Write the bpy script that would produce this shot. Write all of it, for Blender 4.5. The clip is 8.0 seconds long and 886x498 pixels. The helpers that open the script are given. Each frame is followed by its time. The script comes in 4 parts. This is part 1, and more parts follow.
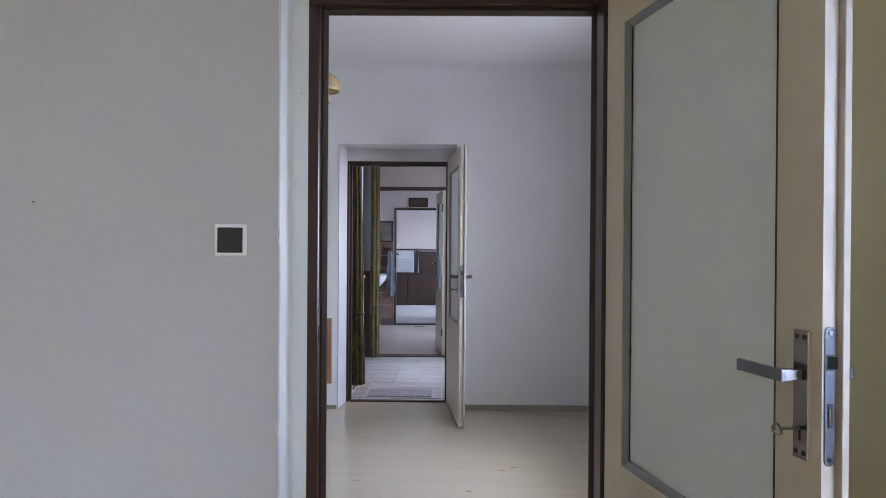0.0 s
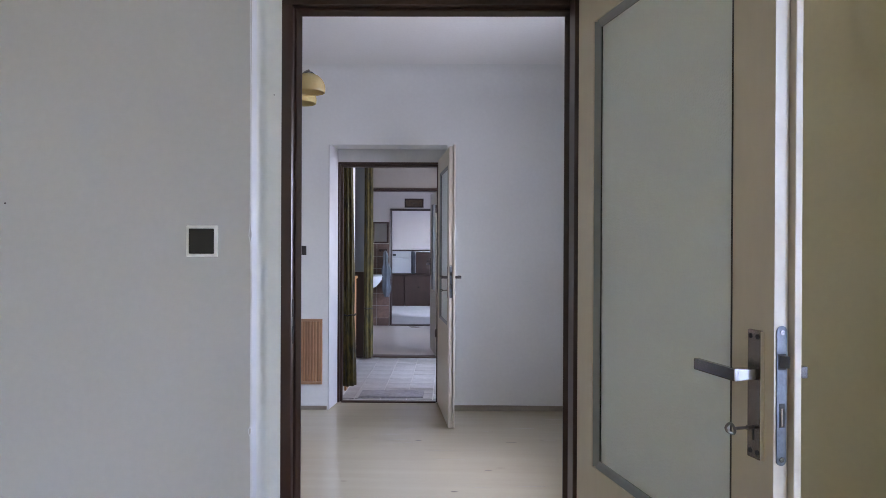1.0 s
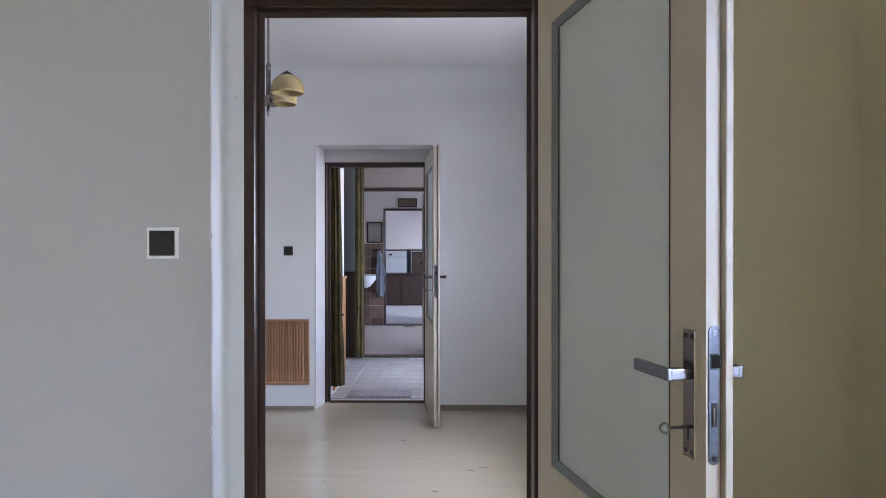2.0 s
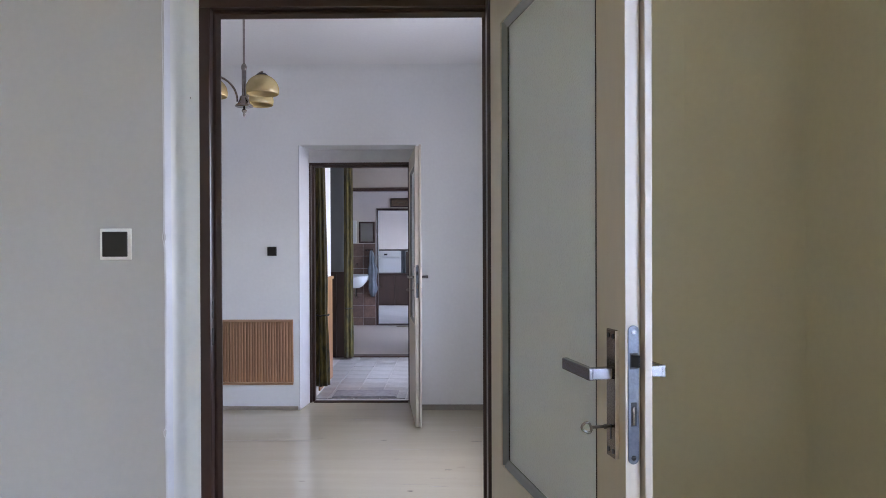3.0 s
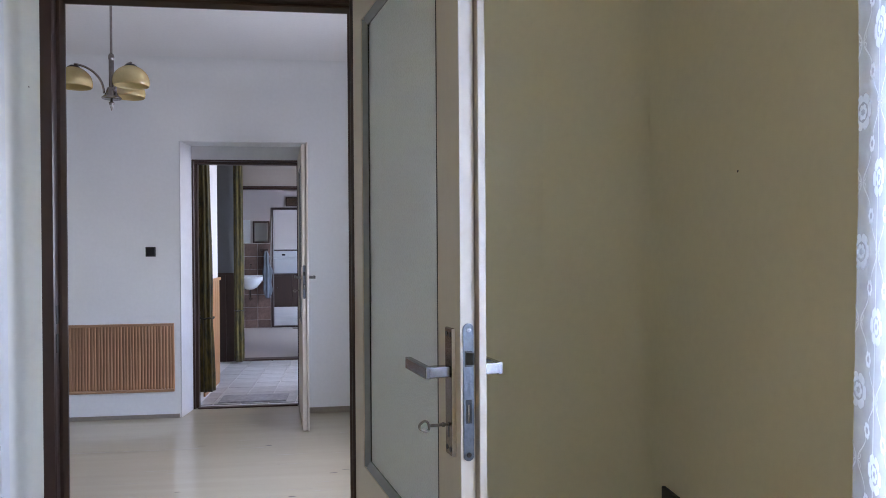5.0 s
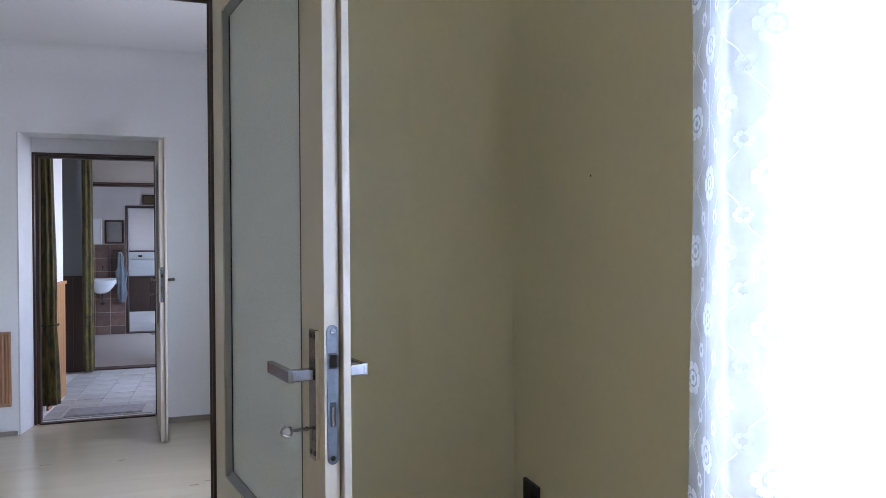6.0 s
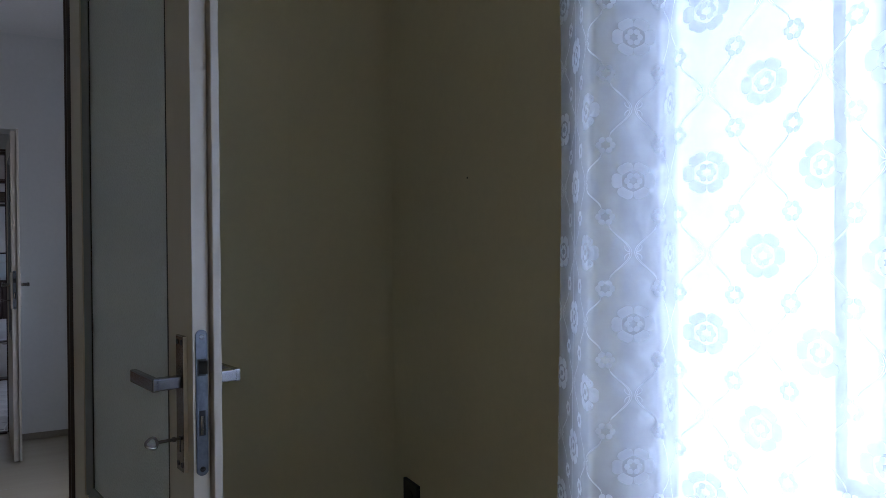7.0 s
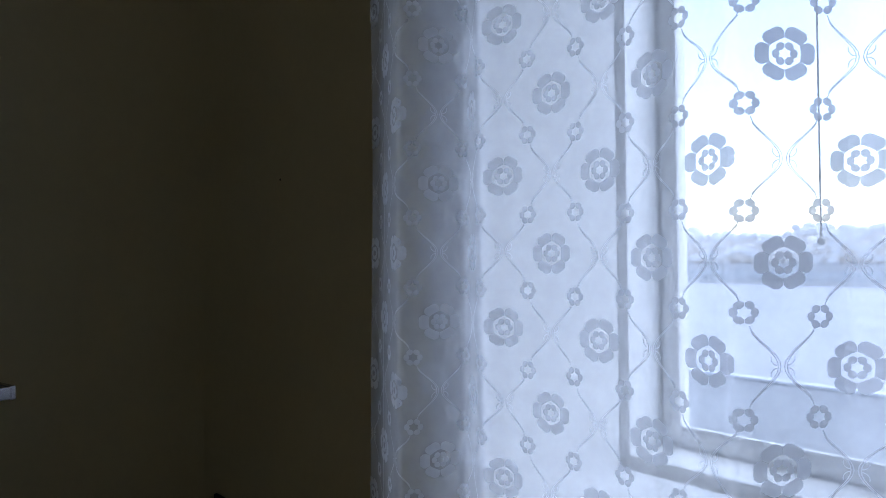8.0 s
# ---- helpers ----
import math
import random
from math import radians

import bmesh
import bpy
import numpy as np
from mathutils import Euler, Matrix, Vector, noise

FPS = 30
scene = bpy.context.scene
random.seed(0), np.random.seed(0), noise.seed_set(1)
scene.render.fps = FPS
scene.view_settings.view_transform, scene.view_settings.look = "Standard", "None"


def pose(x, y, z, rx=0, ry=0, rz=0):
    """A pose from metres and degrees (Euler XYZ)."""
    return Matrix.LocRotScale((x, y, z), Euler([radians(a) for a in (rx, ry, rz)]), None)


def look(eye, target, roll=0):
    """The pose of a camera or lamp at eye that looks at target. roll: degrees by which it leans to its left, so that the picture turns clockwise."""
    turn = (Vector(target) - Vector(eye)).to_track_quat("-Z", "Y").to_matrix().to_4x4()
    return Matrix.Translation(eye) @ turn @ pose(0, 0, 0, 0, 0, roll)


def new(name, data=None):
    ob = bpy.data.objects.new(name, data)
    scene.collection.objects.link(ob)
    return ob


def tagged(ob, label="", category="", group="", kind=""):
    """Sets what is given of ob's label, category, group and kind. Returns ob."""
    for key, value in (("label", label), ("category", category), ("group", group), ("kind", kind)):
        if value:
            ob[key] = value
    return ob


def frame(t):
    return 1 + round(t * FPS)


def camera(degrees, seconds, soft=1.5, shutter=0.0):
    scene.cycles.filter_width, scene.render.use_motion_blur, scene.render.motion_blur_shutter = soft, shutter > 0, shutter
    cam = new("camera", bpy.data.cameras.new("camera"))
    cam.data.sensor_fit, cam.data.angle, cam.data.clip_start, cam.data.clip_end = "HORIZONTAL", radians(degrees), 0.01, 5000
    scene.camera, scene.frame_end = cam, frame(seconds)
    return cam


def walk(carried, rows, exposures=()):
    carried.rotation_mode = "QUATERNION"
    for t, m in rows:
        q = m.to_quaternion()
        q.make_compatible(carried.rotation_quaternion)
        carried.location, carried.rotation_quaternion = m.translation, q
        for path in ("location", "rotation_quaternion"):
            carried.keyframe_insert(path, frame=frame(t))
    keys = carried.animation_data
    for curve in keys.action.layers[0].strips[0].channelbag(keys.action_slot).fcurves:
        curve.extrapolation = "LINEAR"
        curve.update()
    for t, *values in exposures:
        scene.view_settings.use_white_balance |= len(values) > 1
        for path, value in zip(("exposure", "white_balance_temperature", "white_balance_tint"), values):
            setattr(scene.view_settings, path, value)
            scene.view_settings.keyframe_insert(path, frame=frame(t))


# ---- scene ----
# ---------------------------------------------------------------- camera and walk
cam = camera(65.8, 8.0, soft=0.5)
PATH = [
    (0, (0.026, 0.062, 1.28), (0.009, 2.062, 1.272), 0.4),
    (0.5, (0.06, 0.061, 1.281), (0.043, 2.06, 1.274), 0.33),
    (1, (0.107, 0.062, 1.28), (0.088, 2.062, 1.274), 0.26),
    (1.5, (0.159, 0.061, 1.282), (0.139, 2.061, 1.275), 0.1),
    (3, (0.354, 0.057, 1.285), (0.331, 2.057, 1.276), -0.2),
    (3.5, (0.411, 0.06, 1.284), (0.389, 2.06, 1.275), -0.3),
    (4, (0.441, 0.061, 1.284), (0.422, 2.061, 1.275), -0.4),
    (4.2, (0.449, 0.062, 1.284), (0.440, 2.062, 1.274), -0.4),
    (5.5, (0.478, 0.065, 1.283), (0.942, 2.01, 1.272), -0.4),
    (6, (0.483, 0.065, 1.283), (1.1, 1.968, 1.271), -0.4),
    (6.5, (0.489, 0.062, 1.284), (1.258, 1.907, 1.271), -0.4),
    (7, (0.496, 0.06, 1.283), (1.422, 1.835, 1.271), -0.5),
    (7.5, (0.507, 0.048, 1.283), (1.591, 1.726, 1.271), -0.5),
    (8, (0.514, 0.044, 1.271), (1.853, 1.53, 1.279), -0.7),
]
EXPOSURES = [(0, 4.92, 6400, 23), (4.2, 4.98, 6450, 23), (5.5, 4.86, 6220, 22), (6.0, 4.86, 6180, 21), (6.5, 4.12, 6120, 21), (7.0, 3.15, 6100, 20), (7.5, 2.45, 6300, 18), (8.0, 1.85, 6600, 18)]
walk(cam, [(t, look(eye, target, roll)) for t, eye, target, roll in PATH], EXPOSURES)

# ---------------------------------------------------------------- world and light
world = bpy.data.worlds.new("world")
scene.world = world
world.use_nodes = True
wn = world.node_tree.nodes
sky = wn.new("ShaderNodeTexSky")
sky.sky_type, sky.sun_disc = "NISHITA", False
sky.sun_elevation, sky.sun_rotation = radians(55), radians(120)
sky.air_density, sky.dust_density, sky.ozone_density = 0.8, 0.6, 1.0
world.node_tree.links.new(sky.outputs[0], wn["Background"].inputs[0])
wn["Background"].inputs[1].default_value = 0.15

sun = new("sun", bpy.data.lights.new("sun", "SUN"))
sun.data.energy, sun.data.angle, sun.data.color = 1.12, radians(70), (0.58, 0.77, 1.0)
sun.matrix_world = look((0, 0, 0), (-0.50, 0.42, -0.76))

SKYLIGHT = (1.0, 0.95, 0.95)


def window_light(name, y0, y1, z0, z1, x, watts):
    ob = new(name, bpy.data.lights.new(name, "AREA"))
    ob.data.shape, ob.data.size, ob.data.size_y = "RECTANGLE", z1 - z0, y1 - y0
    ob.data.energy, ob.data.color = watts, SKYLIGHT
    ob.matrix_world = look((x, (y0 + y1) / 2, (z0 + z1) / 2), (x - 1, (y0 + y1) / 2, (z0 + z1) / 2))
    return ob


window_light("window_light_living", 3.1, 4.0, 0.95, 1.85, 1.6, 0.7)
window_light("window_light_hall", 6.45, 7.15, 0.95, 2.1, 1.6, 1.4)
# washroom and kitchen windows are unseen, assumed to light those rooms
window_light("window_light_washroom", 9.2, 10.2, 0.95, 1.95, 1.6, 0.17)
window_light("window_light_kitchen", 12.5, 13.9, 0.95, 2.0, 1.6, 0.11)
# fill lamp and its opening, added to brighten the white cupboard
window_light("fill_light_kitchen_end", 15.6, 16.6, 0.95, 2.0, 1.6, 0.15)


# ---------------------------------------------------------------- materials
def material(name, colour, rough=0.6, metal=0.0, vary=0.08, scale=3.0, fine=60.0, bump=0.1, stretch=(1, 1, 1), spec=0.5, hue=None, lo=0.3, hi=0.7, **extra):
    """A painted or solid surface: colour varied at two scales, with fine relief."""
    m = bpy.data.materials.new(name)
    m.use_nodes = True
    n, l = m.node_tree.nodes, m.node_tree.links
    b = n["Principled BSDF"]
    b.inputs["Roughness"].default_value, b.inputs["Metallic"].default_value = rough, metal
    b.inputs["Specular IOR Level"].default_value = spec
    co, mp = n.new("ShaderNodeTexCoord"), n.new("ShaderNodeMapping")
    mp.inputs["Scale"].default_value = stretch
    l.new(co.outputs["Object"], mp.inputs["Vector"])
    big, small = n.new("ShaderNodeTexNoise"), n.new("ShaderNodeTexNoise")
    for t, sc, d in ((big, scale, 4), (small, fine, 3)):
        t.inputs["Scale"].default_value, t.inputs["Detail"].default_value = sc, d
        l.new(mp.outputs[0], t.inputs["Vector"])
    mix = n.new("ShaderNodeMix")
    mix.data_type = "FLOAT"
    mix.inputs[0].default_value = 0.35
    l.new(big.outputs["Fac"], mix.inputs[2]), l.new(small.outputs["Fac"], mix.inputs[3])
    cm = n.new("ShaderNodeMix")
    cm.data_type = "RGBA"
    other = hue or tuple(c * (1 - 2.2 * vary) for c in colour)
    cm.inputs[6].default_value, cm.inputs[7].default_value = (*other, 1), (*colour, 1)
    st = n.new("ShaderNodeMapRange")
    st.inputs[1].default_value, st.inputs[2].default_value = lo, hi
    l.new(mix.outputs[0], st.inputs[0]), l.new(st.outputs[0], cm.inputs[0])
    l.new(cm.outputs[2], b.inputs["Base Color"])
    if bump:
        bp = n.new("ShaderNodeBump")
        bp.inputs["Strength"].default_value, bp.inputs["Distance"].default_value = bump, 0.004
        l.new(mix.outputs[0], bp.inputs["Height"]), l.new(bp.outputs[0], b.inputs["Normal"])
    rr = n.new("ShaderNodeMapRange")
    rr.inputs[3].default_value, rr.inputs[4].default_value = max(rough - 0.07, 0.02), min(rough + 0.07, 1)
    l.new(big.outputs["Fac"], rr.inputs[0]), l.new(rr.outputs[0], b.inputs["Roughness"])
    for key, value in extra.items():
        b.inputs[key.replace("_", " ")].default_value = value
    return m


def piece_variation(m, amount=0.25):
    """Lets each piece of a surface differ a little in brightness."""
    n, l = m.node_tree.nodes, m.node_tree.links
    b = n["Principled BSDF"]
    src = b.inputs["Base Color"].links[0].from_socket
    inf, hs, mr = n.new("ShaderNodeObjectInfo"), n.new("ShaderNodeHueSaturation"), n.new("ShaderNodeMapRange")
    mr.inputs[3].default_value, mr.inputs[4].default_value = 1 - amount, 1 + amount
    l.new(inf.outputs["Random"], mr.inputs[0]), l.new(mr.outputs[0], hs.inputs["Value"])
    l.new(src, hs.inputs["Color"]), l.new(hs.outputs[0], b.inputs["Base Color"])
    return m


M_WALL1 = material("old_warm_wall_paint", (0.674, 0.595, 0.382), 0.75, vary=0.04, scale=1.3, fine=45, bump=0.12)
# the front room paint again, with cool window light put into its grey
M_COOLWALL = material("cool_lit_wall_paint", (0.462, 0.446, 0.41), 0.75, vary=0.04, scale=1.3, fine=45, bump=0.12)
M_WALL2 = material("white_distemper", (0.762, 0.766, 0.748), 0.8, vary=0.045, scale=1.4, fine=40, bump=0.18)
M_WARMWHITE = material("warm_white_paint", (0.66, 0.585, 0.545), 0.7, vary=0.04, scale=2, fine=40, bump=0.1)
M_TAUPE = material("taupe_wall_paint", (0.33, 0.30, 0.27), 0.8, vary=0.05, scale=1.4, fine=40, bump=0.15)
M_EDGE = material("white_gloss_wall_edge", (0.66, 0.66, 0.66), 0.5, vary=0.05, scale=9, fine=60, bump=0.3)
M_CEIL = material("ceiling_whitewash", (0.80, 0.79, 0.77), 0.85, vary=0.05, scale=0.9, fine=50, bump=0.2)
M_LINO = material("beige_lino", (0.52, 0.46, 0.34), 0.15, vary=0.045, scale=1.8, fine=30, bump=0.03, stretch=(0.5, 7, 1))
M_FLOOR4 = material("pale_speckled_floor", (0.68, 0.63, 0.58), 0.4, vary=0.12, scale=2.5, fine=30, bump=0.04)
M_TILE = piece_variation(material("grey_floor_tile", (0.52, 0.52, 0.515), 0.36, vary=0.2, scale=5, fine=40, bump=0.08), 0.10)
M_GROUT = material("pale_grout", (0.72, 0.71, 0.69), 0.85, vary=0.1, scale=12, fine=90, bump=0.3)
M_FRAME = material("dark_brown_gloss_paint", (0.040, 0.018, 0.013), 0.36, vary=0.07, scale=7, fine=40, bump=0.12)
M_THRESH = material("worn_brown_threshold", (0.085, 0.05, 0.035), 0.5, vary=0.25, scale=9, fine=50, bump=0.2)
M_CREAM = material("cream_gloss_paint", (0.55, 0.49, 0.375), 0.34, vary=0.05, scale=4, fine=60, bump=0.08, stretch=(1, 1, 0.3))
M_CREAM_EDGE = material("pale_door_edge_paint", (0.53, 0.47, 0.385), 0.4, vary=0.05, scale=8, fine=60, bump=0.1)
M_STEEL = material("brushed_steel", (0.20, 0.19, 0.19), 0.2, 1.0, vary=0.1, scale=12, fine=120, bump=0.0)
M_PLATE = material("worn_bronzed_plate", (0.27, 0.225, 0.195), 0.24, 1.0, vary=0.15, scale=25, fine=140, bump=0.03)
M_GLINT_EDGE = material("glint_pale_steel", (0.80, 0.74, 0.69), 0.3, 1.0, vary=0.08, scale=30, fine=150, bump=0.0)
M_ZINC = material("zinc_lock_plate", (0.15, 0.165, 0.19), 0.42, 0.85, vary=0.18, scale=60, fine=220, bump=0.15)
M_DARK = material("dark_metal_gap", (0.02, 0.02, 0.02), 0.5, 0.3, bump=0)
M_BLACK = material("black_plastic", (0.012, 0.011, 0.010), 0.48, vary=0.2, scale=20, bump=0.04)
M_PLASTIC = material("white_plastic", (0.84, 0.82, 0.76), 0.4, vary=0.06, scale=30, bump=0.03)
M_CHROME = material("tarnished_chrome", (0.34, 0.31, 0.29), 0.22, 1.0, vary=0.15, scale=30, bump=0.04)
M_SHADE = material("cream_opal_glass", (0.66, 0.53, 0.26), 0.18, vary=0.06, scale=14, fine=80, bump=0.02, hue=(0.56, 0.43, 0.19), Transmission_Weight=0.15, Subsurface_Weight=0.3, Subsurface_Radius=(0.02, 0.015, 0.008))
M_REED = piece_variation(material("split_reed", (0.41, 0.215, 0.105), 0.55, vary=0.22, scale=14, fine=70, bump=0.25, stretch=(1, 1, 0.12)), 0.22)
M_LATH = material("reed_cap_lath", (0.42, 0.25, 0.14), 0.55, vary=0.18, scale=12, fine=60, bump=0.2, stretch=(0.1, 1, 1))
M_DARKWOOD = material("dark_stained_wood", (0.055, 0.026, 0.015), 0.6, vary=0.22, scale=6, fine=40, bump=0.15, stretch=(1, 1, 0.15))
M_ORANGEWOOD = material("varnished_pine", (0.50, 0.25, 0.09), 0.4, vary=0.14, scale=9, fine=50, bump=0.12, stretch=(1, 1, 0.12))
M_VELVET = material("green_gold_brocade", (0.115, 0.090, 0.016), 0.85, vary=0.2, scale=22, fine=90, bump=0.4, hue=(0.018, 0.018, 0.006), lo=0.38, hi=0.62, stretch=(1, 1, 0.25), Sheen_Weight=0.15)
M_WALLTILE = piece_variation(material("mottled_brown_tile", (0.24, 0.15, 0.12), 0.3, vary=0.25, scale=9, fine=40, bump=0.06, hue=(0.11, 0.07, 0.055)), 0.25)
M_PORCELAIN = material("white_porcelain", (0.82, 0.82, 0.80), 0.12, vary=0.02, bump=0)
M_TOWEL = material("blue_grey_towel", (0.22, 0.25, 0.28), 0.95, vary=0.18, scale=12, fine=120, bump=0.6)
M_WHITE = material("white_gloss_paint", (0.80, 0.80, 0.79), 0.35, vary=0.03, scale=5, bump=0.05)
M_SILL = material("white_sill_paint", (0.74, 0.74, 0.74), 0.4, vary=0.06, scale=6, bump=0.05)
M_GILT = material("aged_gilt_picture", (0.15, 0.095, 0.05), 0.5, vary=0.35, scale=28, fine=70, bump=0.3, hue=(0.045, 0.028, 0.02))
M_MAT = material("grey_doormat", (0.42, 0.42, 0.44), 0.95, vary=0.2, scale=24, fine=160, bump=0.8)
M_KEY = material("aged_brass_key", (0.17, 0.15, 0.125), 0.32, 1.0, vary=0.2, scale=60, bump=0.08)
M_STAIN = material("old_nail_hole", (0.07, 0.055, 0.05), 0.8, bump=0.3)
M_GRASS = material("frosted_grass", (0.33, 0.34, 0.33), 0.95, vary=0.25, scale=0.4, fine=8, bump=0.4)
M_ROAD = material("pale_asphalt", (0.52, 0.52, 0.53), 0.8, vary=0.12, scale=0.5, fine=20, bump=0.15)
M_RAIL = material("galvanised_rail", (0.6, 0.62, 0.64), 0.5, 0.4, vary=0.1, bump=0.05)
# distance haze is put into the pale colour and faint bluish emission
M_WOODS = material("haze_pale_woods", (0.82, 0.83, 0.84), 0.95, vary=0.12, scale=0.3, fine=3, bump=0.15, Emission_Color=(0.75, 0.85, 1.0, 1), Emission_Strength=0.06)


def mirror_material():
    m = bpy.data.materials.new("mirror_silver")
    m.use_nodes = True
    b = m.node_tree.nodes["Principled BSDF"]
    b.inputs["Base Color"].default_value = (0.85, 0.86, 0.86, 1)
    b.inputs["Metallic"].default_value, b.inputs["Roughness"].default_value = 1.0, 0.03
    return m


def glass_material(name, rough, colour, bump, clear=1.0):
    m = bpy.data.materials.new(name)
    m.use_nodes = True
    n, l = m.node_tree.nodes, m.node_tree.links
    b = n["Principled BSDF"]
    b.inputs["Base Color"].default_value = (*colour, 1)
    b.inputs["Roughness"].default_value, b.inputs["IOR"].default_value = rough, 1.45
    b.inputs["Transmission Weight"].default_value = clear
    if bump:
        co, v, bp = n.new("ShaderNodeTexCoord"), n.new("ShaderNodeTexVoronoi"), n.new("ShaderNodeBump")
        v.inputs["Scale"].default_value = 210
        bp.inputs["Strength"].default_value, bp.inputs["Distance"].default_value = bump, 0.002
        l.new(co.outputs["Object"], v.inputs["Vector"]), l.new(v.outputs["Distance"], bp.inputs["Height"])
        l.new(bp.outputs[0], b.inputs["Normal"])
    return m


M_MIRROR = mirror_material()
M_FROST = glass_material("frosted_pebbled_glass", 0.42, (0.92, 0.975, 0.965), 0.45, 0.64)
M_PANE = glass_material("clear_window_glass", 0.0, (0.97, 0.98, 0.98), 0)


def cloth_material(name, open_share, colour, through_share):
    """A thin white textile: a share of open mesh, and threads that scatter light to both sides."""
    m = bpy.data.materials.new(name)
    m.use_nodes = True
    n, l = m.node_tree.nodes, m.node_tree.links
    out = n["Material Output"]
    n.remove(n["Principled BSDF"])
    d, t, tr = n.new("ShaderNodeBsdfDiffuse"), n.new("ShaderNodeBsdfTranslucent"), n.new("ShaderNodeBsdfTransparent")
    d.inputs[0].default_value = t.inputs[0].default_value = (*colour, 1)
    a, b = n.new("ShaderNodeMixShader"), n.new("ShaderNodeMixShader")
    a.inputs[0].default_value = through_share
    l.new(d.outputs[0], a.inputs[1]), l.new(t.outputs[0], a.inputs[2])
    co, ns, mr = n.new("ShaderNodeTexCoord"), n.new("ShaderNodeTexNoise"), n.new("ShaderNodeMapRange")
    ns.inputs["Scale"].default_value, ns.inputs["Detail"].default_value = 45, 4
    mr.inputs[3].default_value, mr.inputs[4].default_value = open_share + 0.08, open_share - 0.08
    l.new(co.outputs["Object"], ns.inputs["Vector"]), l.new(ns.outputs["Fac"], mr.inputs[0]), l.new(mr.outputs[0], b.inputs[0])
    l.new(a.outputs[0], b.inputs[1]), l.new(tr.outputs[0], b.inputs[2])
    l.new(b.outputs[0], out.inputs["Surface"])
    return m


M_NET = cloth_material("white_net", 0.64, (0.88, 0.89, 0.92), 0.5)
M_LACE = cloth_material("white_lace_thread", 0.16, (0.80, 0.82, 0.85), 0.43)


# ---------------------------------------------------------------- building helpers
BASES = {}


def thing(name, label, category, base, group="", kind="", turn=0.0):
    """An empty at the base of a thing. With turn 0 its parts are given in world places, else in the thing's own axes."""
    ob = new(name)
    ob.empty_display_size = 0.1
    ob.location, ob.rotation_euler = base, (0, 0, turn)
    BASES[ob.name] = Vector(base) if turn == 0.0 else Vector((0, 0, 0))
    return tagged(ob, label, category, group, kind)


def part(name, bm, mat, parent, label="", smooth=False, kind=""):
    off = BASES.get(parent.name, Vector((0, 0, 0)))
    me = bpy.data.meshes.new(name)
    bmesh.ops.recalc_face_normals(bm, faces=bm.faces)
    bmesh.ops.translate(bm, verts=bm.verts, vec=-off)
    if smooth:
        for f in bm.faces:
            f.smooth = True
    bm.to_mesh(me)
    bm.free()
    me.materials.append(mat)
    ob = new(name, me)
    ob.parent = parent
    BASES[ob.name] = off
    return tagged(ob, label, kind=kind)


def solo(name, bm, mat, label, category, kind="", group="", smooth=False):
    me = bpy.data.meshes.new(name)
    bmesh.ops.recalc_face_normals(bm, faces=bm.faces)
    c = Vector((0, 0, 0))
    if kind != "structure":
        lo = [min(v.co[i] for v in bm.verts) for i in range(3)]
        hi = [max(v.co[i] for v in bm.verts) for i in range(3)]
        c = Vector(((lo[0] + hi[0]) / 2, (lo[1] + hi[1]) / 2, lo[2]))
        bmesh.ops.translate(bm, verts=bm.verts, vec=-c)
    if smooth:
        for f in bm.faces:
            f.smooth = True
    bm.to_mesh(me)
    bm.free()
    me.materials.append(mat)
    ob = new(name, me)
    ob.location = c
    BASES[ob.name] = c
    return tagged(ob, label, category, group, kind)


def box(bm, x0, x1, y0, y1, z0, z1, bevel=0.0, seg=2):
    r = bmesh.ops.create_cube(bm, size=1.0, matrix=Matrix.Translation(((x0 + x1) / 2, (y0 + y1) / 2, (z0 + z1) / 2)) @ Matrix.Diagonal((x1 - x0, y1 - y0, z1 - z0, 1)))
    if bevel:
        edges = list({e for v in r["verts"] for e in v.link_edges})
        bmesh.ops.bevel(bm, geom=edges, offset=bevel, segments=seg, affect="EDGES", profile=0.6)
    return bm


def one_box(*args, **kw):
    return box(bmesh.new(), *args, **kw)


def cyl(bm, a, b, r0, r1=None, seg=16):
    a, b = Vector(a), Vector(b)
    d = b - a
    m = Matrix.Translation((a + b) / 2) @ d.to_track_quat("Z", "Y").to_matrix().to_4x4()
    bmesh.ops.create_cone(bm, cap_ends=True, segments=seg, radius1=r0, radius2=r0 if r1 is None else r1, depth=d.length, matrix=m)
    return bm


def lathe(bm, profile, centre, seg=24):
    """Turns (radius, height) pairs round the upright axis through centre."""
    rings = []
    for r, h in profile:
        rings.append([bm.verts.new((centre[0] + r * math.cos(2 * math.pi * k / seg), centre[1] + r * math.sin(2 * math.pi * k / seg), centre[2] + h)) for k in range(seg)])
    for a, b in zip(rings, rings[1:]):
        for k in range(seg):
            bm.faces.new((a[k], a[(k + 1) % seg], b[(k + 1) % seg], b[k]))
    for ring, flip in ((rings[0], True), (rings[-1], False)):
        bm.faces.new(ring[::-1] if flip else ring)
    return bm


def tube(bm, pts, r, seg=8):
    """A round bar along a line of points."""
    pts = [Vector(p) for p in pts]
    rings = []
    for i, p in enumerate(pts):
        d = (pts[min(i + 1, len(pts) - 1)] - pts[max(i - 1, 0)]).normalized()
        q = d.to_track_quat("Z", "Y")
        rings.append([bm.verts.new(p + q @ Vector((r * math.cos(2 * math.pi * k / seg), r * math.sin(2 * math.pi * k / seg), 0))) for k in range(seg)])
    for a, b in zip(rings, rings[1:]):
        for k in range(seg):
            bm.faces.new((a[k], a[(k + 1) % seg], b[(k + 1) % seg], b[k]))
    bm.faces.new(rings[0][::-1]), bm.faces.new(rings[-1])
    return bm


